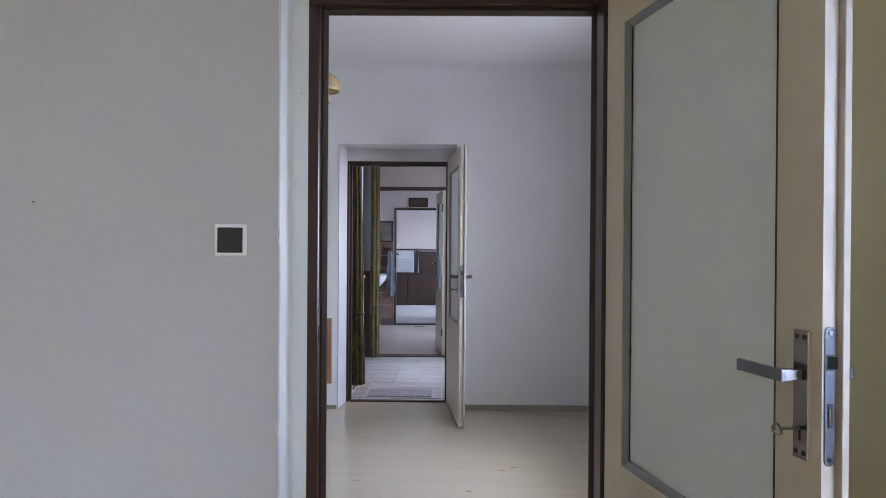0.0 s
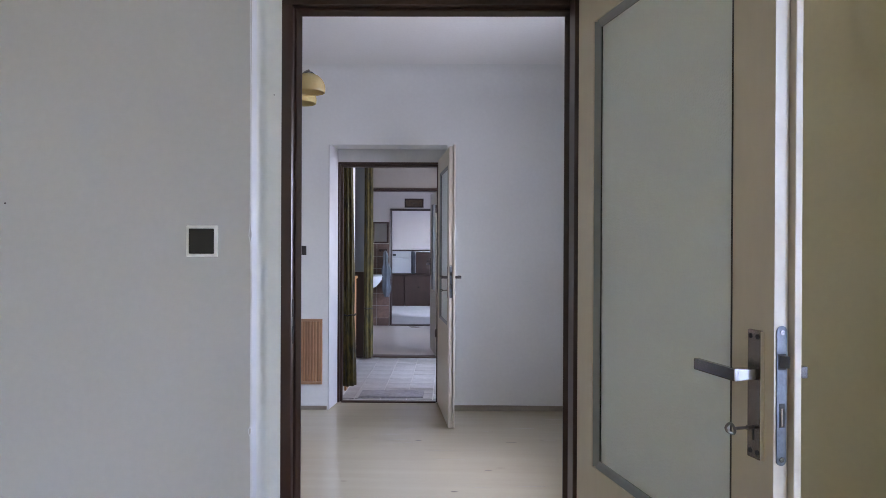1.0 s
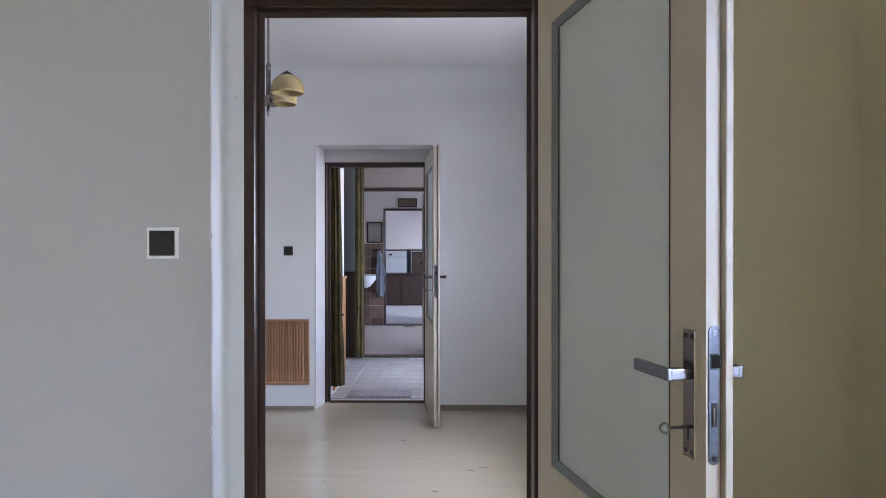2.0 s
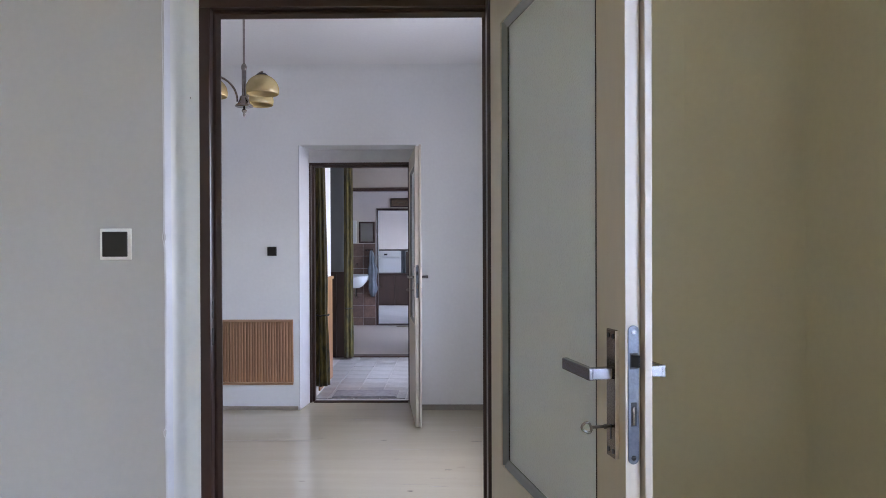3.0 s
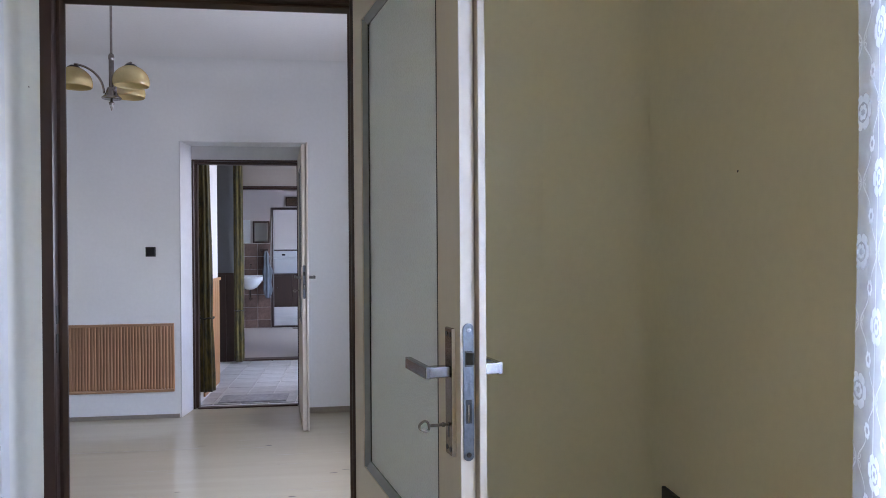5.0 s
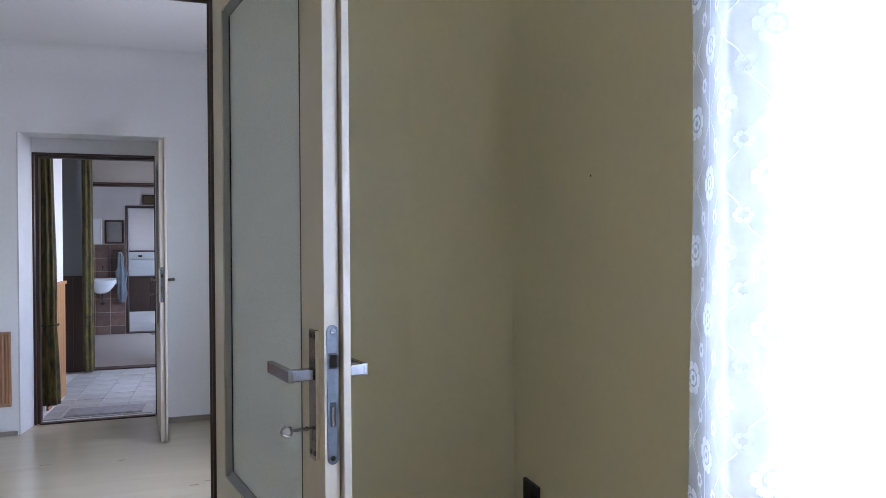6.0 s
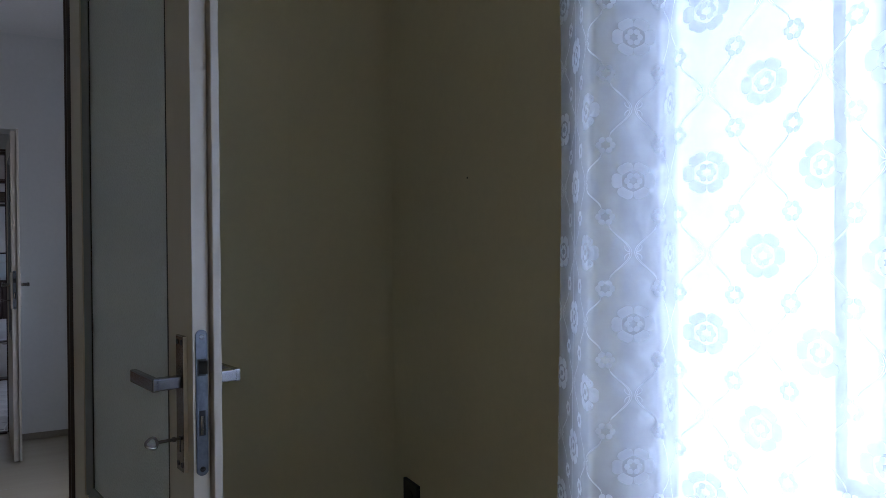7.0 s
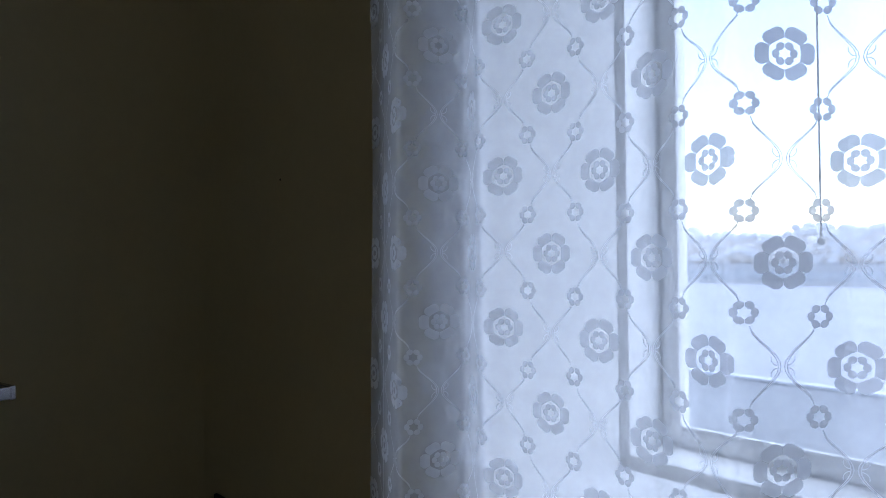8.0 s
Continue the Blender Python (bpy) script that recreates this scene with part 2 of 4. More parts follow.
def prism(bm, outline, z0, z1):
    """An upright block over a plan outline."""
    lo, hi = [bm.verts.new((x, y, z0)) for x, y in outline], [bm.verts.new((x, y, z1)) for x, y in outline]
    n = len(outline)
    for k in range(n):
        bm.faces.new((lo[k], lo[(k + 1) % n], hi[(k + 1) % n], hi[k]))
    bm.faces.new(lo[::-1]), bm.faces.new(hi)
    return bm


def wall_x(x0, x1, y0, y1, z0, z1, holes=()):
    """A wall along x with openings (from, to, bottom, top) through it."""
    bm, at = bmesh.new(), x0
    for a, b, lo, hi in sorted(holes):
        if a > at:
            box(bm, at, a, y0, y1, z0, z1)
        if lo > z0:
            box(bm, a, b, y0, y1, z0, lo)
        if hi < z1:
            box(bm, a, b, y0, y1, hi, z1)
        at = b
    box(bm, at, x1, y0, y1, z0, z1)
    return bm


def wall_y(y0, y1, x0, x1, z0, z1, holes=()):
    bm = wall_x(y0, y1, x0, x1, z0, z1, holes)
    for v in bm.verts:
        v.co.x, v.co.y = v.co.y, v.co.x
    bmesh.ops.reverse_faces(bm, faces=bm.faces)
    return bm


# ---------------------------------------------------------------- setting
LEFT, RIGHT, OUT, BACK = -2.78, 1.22, 1.76, -2.7
CEIL = 2.66
Y1, Y1B, Y2, Y2B, Y3, Y3B, Y4, Y4B, END = 1.958, 2.20, 5.425, 5.80, 7.96, 8.12, 11.15, 11.30, 17.2

S = "structure"
floor_living = solo("floor_living", one_box(LEFT, RIGHT, Y1B, 5.70, -0.1, 0.0), M_LINO, "beige sheet flooring with a soft sheen", "floor", S)
# unseen floor, its brown picked to warm the light bounced onto the walls
solo("floor_front_room", one_box(LEFT, RIGHT, BACK, Y1B, -0.1, 0.0), material("bounce_brown_floor", (0.30, 0.165, 0.07), 0.4, vary=0.15, scale=5, fine=40, bump=0.1, stretch=(1, 0.1, 1)), "unseen floor, brown to warm the bounced light", "floor", S)
floor_hall = solo("floor_hall", one_box(-2.4, RIGHT, 5.70, Y3 + 0.06, -0.1, -0.006), M_GROUT, "grey square floor tiles with pale joints", "floor", S)
solo("floor_washroom", one_box(LEFT, RIGHT, Y3 + 0.06, Y4 + 0.06, -0.1, 0.0), material("worn_taupe_lino", (0.52, 0.44, 0.375), 0.3, vary=0.07, scale=1.6, fine=30, bump=0.03), "worn beige sheet flooring", "floor", S)
solo("floor_kitchen", one_box(LEFT, RIGHT, Y4 + 0.06, END, -0.1, 0.0), M_FLOOR4, "pale speckled kitchen floor", "floor", S)
solo("ceiling", one_box(LEFT - 0.3, OUT, BACK - 0.3, END + 0.3, CEIL, CEIL + 0.25), M_CEIL, "whitewashed plaster ceiling", "ceiling", S)

for sx, sy, sl, sw in ((-0.093, 4.58, 0.040, 0.012), (0.336, 3.98, 0.045, 0.010), (0.138, 3.64, 0.034, 0.014), (-0.466, 3.79, 0.030, 0.008), (0.927, 4.57, 0.04, 0.01), (0.41, 4.03, 0.05, 0.006), (-0.52, 4.63, 0.05, 0.006), (0.52, 4.55, 0.06, 0.005)):
    outline = [(sx + 0.5 * sl * math.cos(t) * (1 + 0.3 * math.sin(5 * t + sx * 9)), sy + 0.5 * sw * math.sin(t)) for t in (2 * math.pi * k / 14 for k in range(14))]
    part("scuff_mark", prism(bmesh.new(), outline, -0.001, 0.0004), material("dark_scuff", (0.13, 0.10, 0.075), 0.6, bump=0), floor_living)

# faint worn streaks in the sheet flooring
streak_mat = material("faint_floor_streak", (0.36, 0.31, 0.225), 0.35, vary=0.1, scale=30, bump=0)
for _ in range(34):
    sx, sy = random.uniform(-0.75, 1.05), random.uniform(2.75, 5.2)
    sl, sw = random.uniform(0.04, 0.22), random.uniform(0.0025, 0.006)
    outline = [(sx + 0.5 * sl * math.cos(t), sy + 0.5 * sw * math.sin(t) * (1 + 0.4 * math.sin(3 * t + sx * 7)) + 0.004 * math.cos(t)) for t in (2 * math.pi * k / 14 for k in range(14))]
    part("worn_streak", prism(bmesh.new(), outline, -0.001, 0.0003), streak_mat, floor_living)

# seam between two sheets of the flooring
seam = [(LEFT + 0.02 + 0.09 * k, 4.575 + 0.003 * noise.noise((k * 0.7, 2.0, 0))) for k in range(26)]
part("sheet_seam", prism(bmesh.new(), seam + [(px, py + 0.005) for px, py in seam[::-1]], -0.001, 0.0004), streak_mat, floor_living)

# facade wall with the window openings of each room, some unseen and added for light
# the opening from y -2.5 to -1.0 is unseen, added to brighten the room
solo("wall_east", wall_y(BACK - 0.3, Y1 + 0.12, RIGHT, OUT, -0.8, CEIL, [(-2.5, -1.0, 0.70, 2.35), (-0.34, 0.943, 0.86, 2.25)]), M_WALL1, "thick outer wall in old warm paint with a deep window niche", "wall", S)
# the openings beyond y 9 are unseen; the last one only admits fill light
solo("wall_east_rear", wall_y(Y1 + 0.12, END + 0.3, RIGHT, OUT, -0.8, CEIL, [(3.1, 4.0, 0.95, 1.85), (6.45, 7.15, 0.95, 2.1), (9.2, 10.2, 0.95, 1.95), (12.5, 13.9, 0.95, 2.0), (15.6, 16.6, 0.95, 2.0)]), M_WALL2, "thick outer wall in white distemper", "wall", S)
solo("wall_west_front", wall_y(BACK, Y1, LEFT - 0.3, LEFT, -0.8, CEIL), M_WALL1, "side wall in old warm paint", "wall", S)
solo("wall_west", wall_y(Y1, END, LEFT - 0.3, LEFT, -0.8, CEIL), M_WALL2, "white plaster side wall", "wall", S)
solo("wall_south", one_box(LEFT - 0.3, RIGHT, BACK - 0.3, BACK, -0.8, CEIL), M_WALL1, "warm painted wall behind the walk", "wall", S)
solo("wall_end", one_box(LEFT - 0.3, RIGHT, END, END + 0.3, -0.8, CEIL), M_WALL2, "white kitchen end wall", "wall", S)

# first partition: front half in the warm paint, its west part greyed for cool daylight, rear half white
OP = (-0.392, 0.488)
solo("wall_front_room", one_box(LEFT, -0.445, Y1, 2.12, 0, CEIL), M_COOLWALL, "partition wall beside the doorway, cool daylight put into its paint colour", "wall", S)
bm = one_box(-0.445, 0.55, Y1, 2.12, 2.02, CEIL)
box(bm, 0.55, RIGHT, Y1, 2.12, 0, CEIL)
solo("wall_front_room_east", bm, M_WALL1, "partition wall in old warm olive paint behind the open door", "wall", S)
solo("wall_living_near", wall_x(LEFT, RIGHT, 2.12, Y1B, 0, CEIL, [(*OP, 0, 2.012)]), M_WALL2, "white rear of the partition wall", "wall", S)


def wavy_edge(x, y, z0, z1, first, last):
    """The lumpy rounded plaster corner beside the doorway, brushed white."""
    bm = bmesh.new()
    rows, n = [], 210
    for i in range(n + 1):
        z = z0 + (z1 - z0) * i / n
        w = 0.0048 * noise.noise((0, 0, z * 4.0)) + 0.002 * noise.noise((3, 0, z * 17.0))
        w -= 0.0065 * math.exp(-((z - 0.765) / 0.010) ** 2) + 0.003 * math.exp(-((z - 1.31) / 0.012) ** 2)
        o = 0.006 * (0.5 - z / 2.0)
        row = [(x - 0.004 + o + w, y + 0.002), (x + o + w, y - 0.002), (x + 0.003 + o + w, y + 0.006), (x + 0.006 + o + 0.3 * w, y + 0.036), (x + 0.008 + o + 0.5 * w, y + 0.110), (x + 0.02, y + 0.118), (x + 0.0525, y + 0.128)]
        rows.append([bm.verts.new((px, py, z)) for px, py in row[first:last]])
    for a, b in zip(rows, rows[1:]):
        for k in range(len(a) - 1):
            bm.faces.new((a[k], a[k + 1], b[k + 1], b[k]))
    return bm


solo("trim_door_reveal", wavy_edge(-0.444, Y1, 0.0, 2.02, 3, 7), material("pale_reveal_paint", (0.70, 0.69, 0.63), 0.6, vary=0.05, scale=5, fine=50, bump=0.2), "pale painted plaster reveal of the doorway", "plaster reveal", S, smooth=True)
solo("trim_plaster_corner", wavy_edge(-0.444, Y1, 0.0, 2.02, 0, 4), M_EDGE, "lumpy white-brushed plaster corner of the doorway", "plaster corner", S, smooth=True)

# soft concave corner between the partition and the outer wall
R = 0.22
bm = bmesh.new()
arc = [(RIGHT - R + R * math.sin(radians(90) * k / 12), Y1 - R + R * math.cos(radians(90) * k / 12)) for k in range(13)]
lo, hi = [bm.verts.new((p, q, 0.0)) for p, q in arc], [bm.verts.new((p, q, CEIL)) for p, q in arc]
for k in range(12):
    bm.faces.new((lo[k], lo[k + 1], hi[k + 1], hi[k]))
solo("trim_corner", bm, M_WALL1, "softly rounded plaster corner in warm paint", "wall corner", S, smooth=True)

# second partition: plastered niche round the door frame
solo("wall_living_far", wall_x(LEFT, RIGHT, Y2, Y2B, 0, CEIL, [(-0.845, 0.085, 0, 2.078)]), M_WALL2, "white plaster wall with a deep door niche", "wall", S)
bm = bmesh.new()
prism(bm, [(-0.848, Y2 + 0.002), (-0.835, Y2 - 0.003), (-0.81, 5.66), (-0.81, Y2B), (-0.848, Y2B)], 0, 2.078)
box(bm, -0.81, 0.085, 5.672, Y2B, 1.972, 2.078)
box(bm, 0.03, 0.085, 5.672, Y2B, 0.0, 1.972)
solo("wall_niche_lining", bm, M_EDGE, "white plaster reveal of the door niche", "wall", S)

# hall: side pier, recess and far wall
solo("wall_hall_pier", wall_y(Y2B, 6.62, -1.2, -0.80, 0, CEIL), M_WALL2, "white hall pier beside the curtain", "wall", S)
solo("wall_hall_right", wall_y(Y2B, Y3, 0.62, 0.74, 0, CEIL, [(5.95, 7.5, 0.0, 2.2)]), M_WALL2, "white hall side wall", "wall", S)
solo("wall_hall_far", wall_x(LEFT, RIGHT, Y3, Y3B, 0, CEIL, [(-0.86, 0.05, 0, 1.96)]), M_TAUPE, "taupe painted wall round the inner doorway", "wall", S)
solo("wall_washroom_far", wall_x(LEFT, RIGHT, Y4, Y4B, 0, CEIL, [(-0.86, 0.0, 0, 1.90)]), M_WARMWHITE, "warm white wall with a low inner doorway", "wall", S)

# soft cove between wall and ceiling in the living room
RC = 0.20
bm = bmesh.new()
arc = [(Y2 - RC + RC * math.sin(radians(90) * k / 12), CEIL - RC + RC * math.cos(radians(90) * k / 12)) for k in range(13)]
lo, hi = [bm.verts.new((LEFT, p, q)) for p, q in arc], [bm.verts.new((RIGHT, p, q)) for p, q in arc]
for k in range(12):
    bm.faces.new((lo[k], lo[k + 1], hi[k + 1], hi[k]))
solo("trim_cove", bm, M_WALL2, "softly rounded plaster cove", "cove", S, smooth=True)

# skirtings
solo("baseboard_living", one_box(0.085, RIGHT, Y2 - 0.014, Y2, 0.0, 0.042, 0.003), material("grey_brown_skirting", (0.30, 0.26, 0.21), 0.5, vary=0.1), "low grey-brown skirting", "skirting", S)
solo("baseboard_living_side", one_box(LEFT, -0.85, Y2 - 0.012, Y2, 0.0, 0.03, 0.003), bpy.data.materials["grey_brown_skirting"], "low grey-brown skirting", "skirting", S)


# ---------------------------------------------------------------- door frames
def door_frame(name, x0, x1, y, depth, top, label, w=0.05):
    """A pressed steel frame with a rebate on the near side: x0, x1 are the clear edges."""
    ob = thing(name, label, "door frame", ((x0 + x1) / 2, y, 0), kind=S)
    for side, sx in ((x0, -1), (x1, 1)):
        pts = [(side + sx * w, y), (side + sx * 0.022, y), (side + sx * 0.020, y + 0.006), (side + sx * 0.020, y + 0.028), (side + sx * 0.014, y + 0.034), (side, y + 0.036), (side, y + depth - 0.01), (side + sx * 0.01, y + depth), (side + sx * w, y + depth)]
        part("jamb", prism(bmesh.new(), pts if sx > 0 else pts[::-1], 0, top + w - 0.003), M_FRAME, ob)
    bm = bmesh.new()
    pts = [(y - 0.0025, top + w), (y - 0.0025, top + 0.022), (y + 0.006, top + 0.020), (y + 0.028, top + 0.020), (y + 0.034, top + 0.014), (y + 0.036, top), (y + depth - 0.01, top), (y + depth, top + 0.01), (y + depth, top + w)]
    a, b = [bm.verts.new((x0 - w + 0.004, p, q)) for p, q in pts], [bm.verts.new((x1 + w - 0.004, p, q)) for p, q in pts]
    for k in range(len(pts)):
        bm.faces.new((a[k], a[(k + 1) % len(pts)], b[(k + 1) % len(pts)], b[k]))
    bm.faces.new(a), bm.faces.new(b[::-1])
    part("head", bm, M_FRAME, ob)
    return ob


frame_1 = door_frame("door_frame_1", -0.34, 0.45, 2.085, 0.052, 1.973, "dark brown painted steel door frame", 0.052)
part("hinge_jamb", one_box(0.458, 0.502, 1.998, 2.084, 0.0, 2.02, 0.003), M_FRAME, frame_1)
bm = bmesh.new()
for z in (1.02, 1.10):
    box(bm, -0.3615, -0.3585, 2.094, 2.108, z - 0.03, z + 0.022)
part("strike_slot", bm, M_DARK, frame_1)
door_frame("door_frame_2", -0.775, 0.0, 5.672, 0.10, 1.938, "dark brown painted frame in the plaster niche", 0.034)
door_frame("door_frame_3", -0.825, 0.01, Y3 - 0.012, 0.15, 1.925, "thin dark brown inner door frame", 0.035)
door_frame("door_frame_4", -0.83, -0.03, Y4 - 0.012, 0.15, 1.865, "thin dark brown inner door frame", 0.03)
solo("threshold", one_box(-0.775, 0.0, 5.665, 5.715, 0.0, 0.011, 0.003), M_THRESH, "worn brown wooden threshold", "threshold", S)
solo("threshold", one_box(-0.825, 0.01, Y3 - 0.01, Y3 + 0.14, -0.005, 0.014, 0.004), M_THRESH, "worn brown wooden threshold", "threshold", S)
solo("threshold", one_box(-0.83, -0.03, Y4 - 0.01, Y4 + 0.14, 0.0, 0.016, 0.004), M_THRESH, "worn brown wooden threshold", "threshold", S)


# ---------------------------------------------------------------- doors
def door(name, origin, angle, length, label, gx0, gx1, gz0=0.714, gz1=1.866, key=True, top=1.985):
    """A glazed door leaf in its own axes: x from the hinge, the near face at y 0, the rebated face at y 0.04."""
    ob = thing(name, label, "door", origin, turn=radians(angle))
    z0, T, m = 0.012, 0.026, 0.042
    rails = [("hinge_stile", 0, gx0, z0, top), ("bottom_rail", gx0, gx1, z0, gz0), ("top_rail", gx0, gx1, gz1, top)]
    for nm, a, b, c, d in rails:
        part(nm, one_box(a, b, 0, m, c, d), M_CREAM, ob)
    part("lock_stile", one_box(gx1, length - 0.002, 0, T, z0, top - 0.002), M_CREAM, ob)
    part("lock_edge", one_box(length - 0.002, length, 0.0, T, z0, top, 0.0), M_CREAM_EDGE, ob, "pale painted door edge")
    part("rebate_lip", one_box(gx1, length + 0.013, T + 0.0025, m, z0, top + 0.012, 0.002), M_CREAM_EDGE, ob, "pale rebated lip of the door edge")
    part("rebate_groove", one_box(gx1, length - 0.036, T, T + 0.0025, z0, top), M_CREAM, ob)
    part("glass_pane", one_box(gx0 - 0.004, gx1 + 0.004, 0.017, 0.022, gz0 - 0.004, gz1 + 0.004), M_FROST, ob, "pebbled frosted glass pane")
    # glazing beads, sloping in to the glass
    bead = material("grey_bead_paint_" + name, (0.21, 0.225, 0.225), 0.4, vary=0.06, scale=8, bump=0.05)
    w = 0.017
    part("glazing_bead", prism(bmesh.new(), [(gx0, 0.003), (gx0, 0.0168), (gx0 + w, 0.0168), (gx0 + w, 0.013)], gz0, gz1), bead, ob)
    part("glazing_bead", prism(bmesh.new(), [(gx1 - w, 0.013), (gx1 - w, 0.0168), (gx1, 0.0168), (gx1, 0.003)], gz0, gz1), bead, ob)
    for zo, zi in ((gz0, gz0 + w), (gz1, gz1 - w)):
        bm = bmesh.new()
        sec = [(0.003, zo), (0.0168, zo), (0.0168, zi), (0.013, zi)]
        a, b = [bm.verts.new((gx0 + w, p, q)) for p, q in sec], [bm.verts.new((gx1 - w, p, q)) for p, q in sec]
        for k in range(4):
            bm.faces.new((a[k], a[(k + 1) % 4], b[(k + 1) % 4], b[k]))
        bm.faces.new(a), bm.faces.new(b[::-1])
        part("glazing_bead", bm, bead, ob)
    part("glazing_line", one_box(gx0 + w, gx0 + w + 0.003, 0.0145, 0.0168, gz0 + w, gz1 - w), M_DARK, ob)
    for nm, a, b, c, d in (("glazing_bead", gx0, gx0 + 0.012, gz0, gz1), ("glazing_bead", gx1 - 0.012, gx1, gz0, gz1)):
        part(nm, one_box(a, b, 0.0225, 0.036, c, d, 0.002), bead, ob)
    # dark strip in place of the shadow line at the lock stile's edge
    part("glazing_line", one_box(gx1 - 0.0005, gx1 + 0.004, -0.0006, 0.004, gz0, gz1), M_DARK, ob)
    # lock face on the edge
    lx = length
    bm = bmesh.new()
    outline = []
    for k in range(24):
        a = 2 * math.pi * k / 24
        outline.append((0.0135 + 0.0095 * math.cos(a), (1.1425 if math.sin(a) >= 0 else 0.930) + 0.0095 * math.sin(a)))
    lo, hi = [bm.verts.new((lx, y, z)) for y, z in outline], [bm.verts.new((lx + 0.0022, y, z)) for y, z in outline]
    for k in range(24):
        bm.faces.new((lo[k], lo[(k + 1) % 24], hi[(k + 1) % 24], hi[k]))
    bm.faces.new(hi), bm.faces.new(lo[::-1])
    lock = part("lock_plate", bm, M_ZINC, ob, "worn zinc lock face with latch and bolt")
    bm = one_box(lx + 0.002, lx + 0.0029, 0.0065, 0.0205, 1.079, 1.106)
    box(bm, lx + 0.002, lx + 0.0029, 0.0085, 0.0185, 0.984, 1.024)
    part("lock_opening", bm, M_DARK, lock)
    bm = prism(bmesh.new(), [(lx + 0.0025, 0.0085), (lx + 0.004, 0.0085), (lx + 0.012, 0.018), (lx + 0.012, 0.020), (lx + 0.0025, 0.020)], 1.083, 1.103)
    part("latch", bm, M_DARK, lock)
    part("bolt", one_box(lx + 0.0025, lx + 0.004, 0.0110, 0.0150, 0.986, 1.016, 0.0006), M_PLATE, lock)
    bm = bmesh.new()
    for z in (1.141, 0.931):
        cyl(bm, (lx + 0.002, 0.0135, z), (lx + 0.0034, 0.0135, z), 0.0042, seg=12)
    part("screw", bm, M_STEEL, lock)
    bm = bmesh.new()
    for z in (1.141, 0.931):
        box(bm, lx + 0.0033, lx + 0.0037, 0.0102, 0.0168, z - 0.0005, z + 0.0005)
    part("screw_slot", bm, M_DARK, lock)
    # escutcheon plates and levers on both faces
    px0, px1 = length - 0.060, length - 0.026
    pc = (px0 + px1) / 2
    for face, s in ((0.0, -1), (m, 1)):
        lo, hi = sorted((face, face + s * 0.006))
        plate = part("handle_plate", one_box(px0, px1, lo, hi, 0.921, 1.141, 0.002), M_PLATE, ob, "worn brownish steel handle plate")
        lo, hi = sorted((face, face + s * 0.0062))
        # bright reflection along the plate's edge, made as a separate pale strip
        part("plate_glint_edge", one_box(px1 + 0.0002, px1 + 0.0020, lo, hi, 0.922, 1.140, 0.0005), M_GLINT_EDGE, plate, "pale steel edge of the plate, its glint put into the colour")
        bm = bmesh.new()
        for ax in (px0 + 0.0085, px1 - 0.0075):
            for z in (0.933, 1.130):
                cyl(bm, (ax, face + s * 0.006, z), (ax, face + s * 0.0070, z), 0.0044, seg=12)
        part("screw", bm, M_DARK, plate)
        lo, hi = sorted((face + s * 0.0058, face + s * 0.0064))
        bm = one_box(pc - 0.0022, pc + 0.0022, lo, hi, 0.952, 0.974)
        cyl(bm, (pc, face + s * 0.0058, 0.974), (pc, face + s * 0.0066, 0.974), 0.0042, seg=12)
        part("keyhole", bm, M_DARK, plate)
        lo, hi = sorted((face + s * 0.0055, face + s * 0.047))
        lever = part("lever_neck", one_box(pc - 0.0105, pc + 0.0105, lo, hi, 1.0565, 1.0755, 0.002), M_STEEL, ob, "flat steel lever handle")
        lo, hi = sorted((face + s * 0.040, face + s * 0.051))
        part("lever", one_box(pc - 0.110, pc + 0.0105, lo, hi, 1.0555, 1.0765, 0.002), M_STEEL, lever)
    if key:
        bm = cyl(bmesh.new(), (pc, -0.004, 0.974), (pc, -0.040, 0.974), 0.0027, seg=10)
        cyl(bm, (pc, -0.014, 0.974), (pc, -0.018, 0.974), 0.0042, seg=10)
        shank = part("key", bm, M_KEY, ob, "aged brass key in the lock")
        pts = []
        for k in range(21):
            a = 2 * math.pi * k / 20
            r = 0.0068 * (1 + 0.10 * math.cos(3 * a))
            pts.append((pc - 0.75 * r * math.sin(a) + 0.3 * r * math.cos(a), -0.050 - 1.35 * r * math.cos(a), 0.974 + 1.05 * r * math.sin(a)))
        part("key_bow", tube(bmesh.new(), pts, 0.0023), M_KEY, shank)
    for z in (0.28, 1.72):
        bm = cyl(bmesh.new(), (-0.004, m + 0.004, z - 0.045), (-0.004, m + 0.004, z + 0.045), 0.008, seg=12)
        part("hinge", bm, M_FRAME, ob)
    return ob


door("glazed_door", (0.467, 1.985, 0), -77.4, 0.808, "open cream-painted door with frosted glass and a key in the lock", 0.0975, 0.693, gz0=0.698, gz1=1.880)
door("glazed_door", (0.012, 5.655, 0), -83.4, 0.800, "open cream-painted glazed door at the hall doorway", 0.115, 0.69, key=True)
door("glazed_door", (-0.005, 8.0, 0), 97.0, 0.72, "open pale glazed door leading into the washroom", 0.10, 0.62, gz0=0.75, gz1=1.80, key=False, top=1.93)


# ---------------------------------------------------------------- front room things
def light_switch(name, x, y, z, w, label, frame_mat):
    ob = thing(name, label, "light switch", (x, y, z - w / 2))
    part("cover_frame", one_box(x - w / 2, x + w / 2, y - 0.010, y, z - w / 2, z + w / 2, 0.003), frame_mat, ob)
    i = w * 0.40
    part("rocker", one_box(x - i, x + i, y - 0.0145, y - 0.009, z - i, z + i, 0.002), M_BLACK, ob)
    return ob


light_switch("light_switch", -0.578, Y1, 1.293, 0.087, "black rocker light switch in a white frame on the wall", M_PLASTIC)
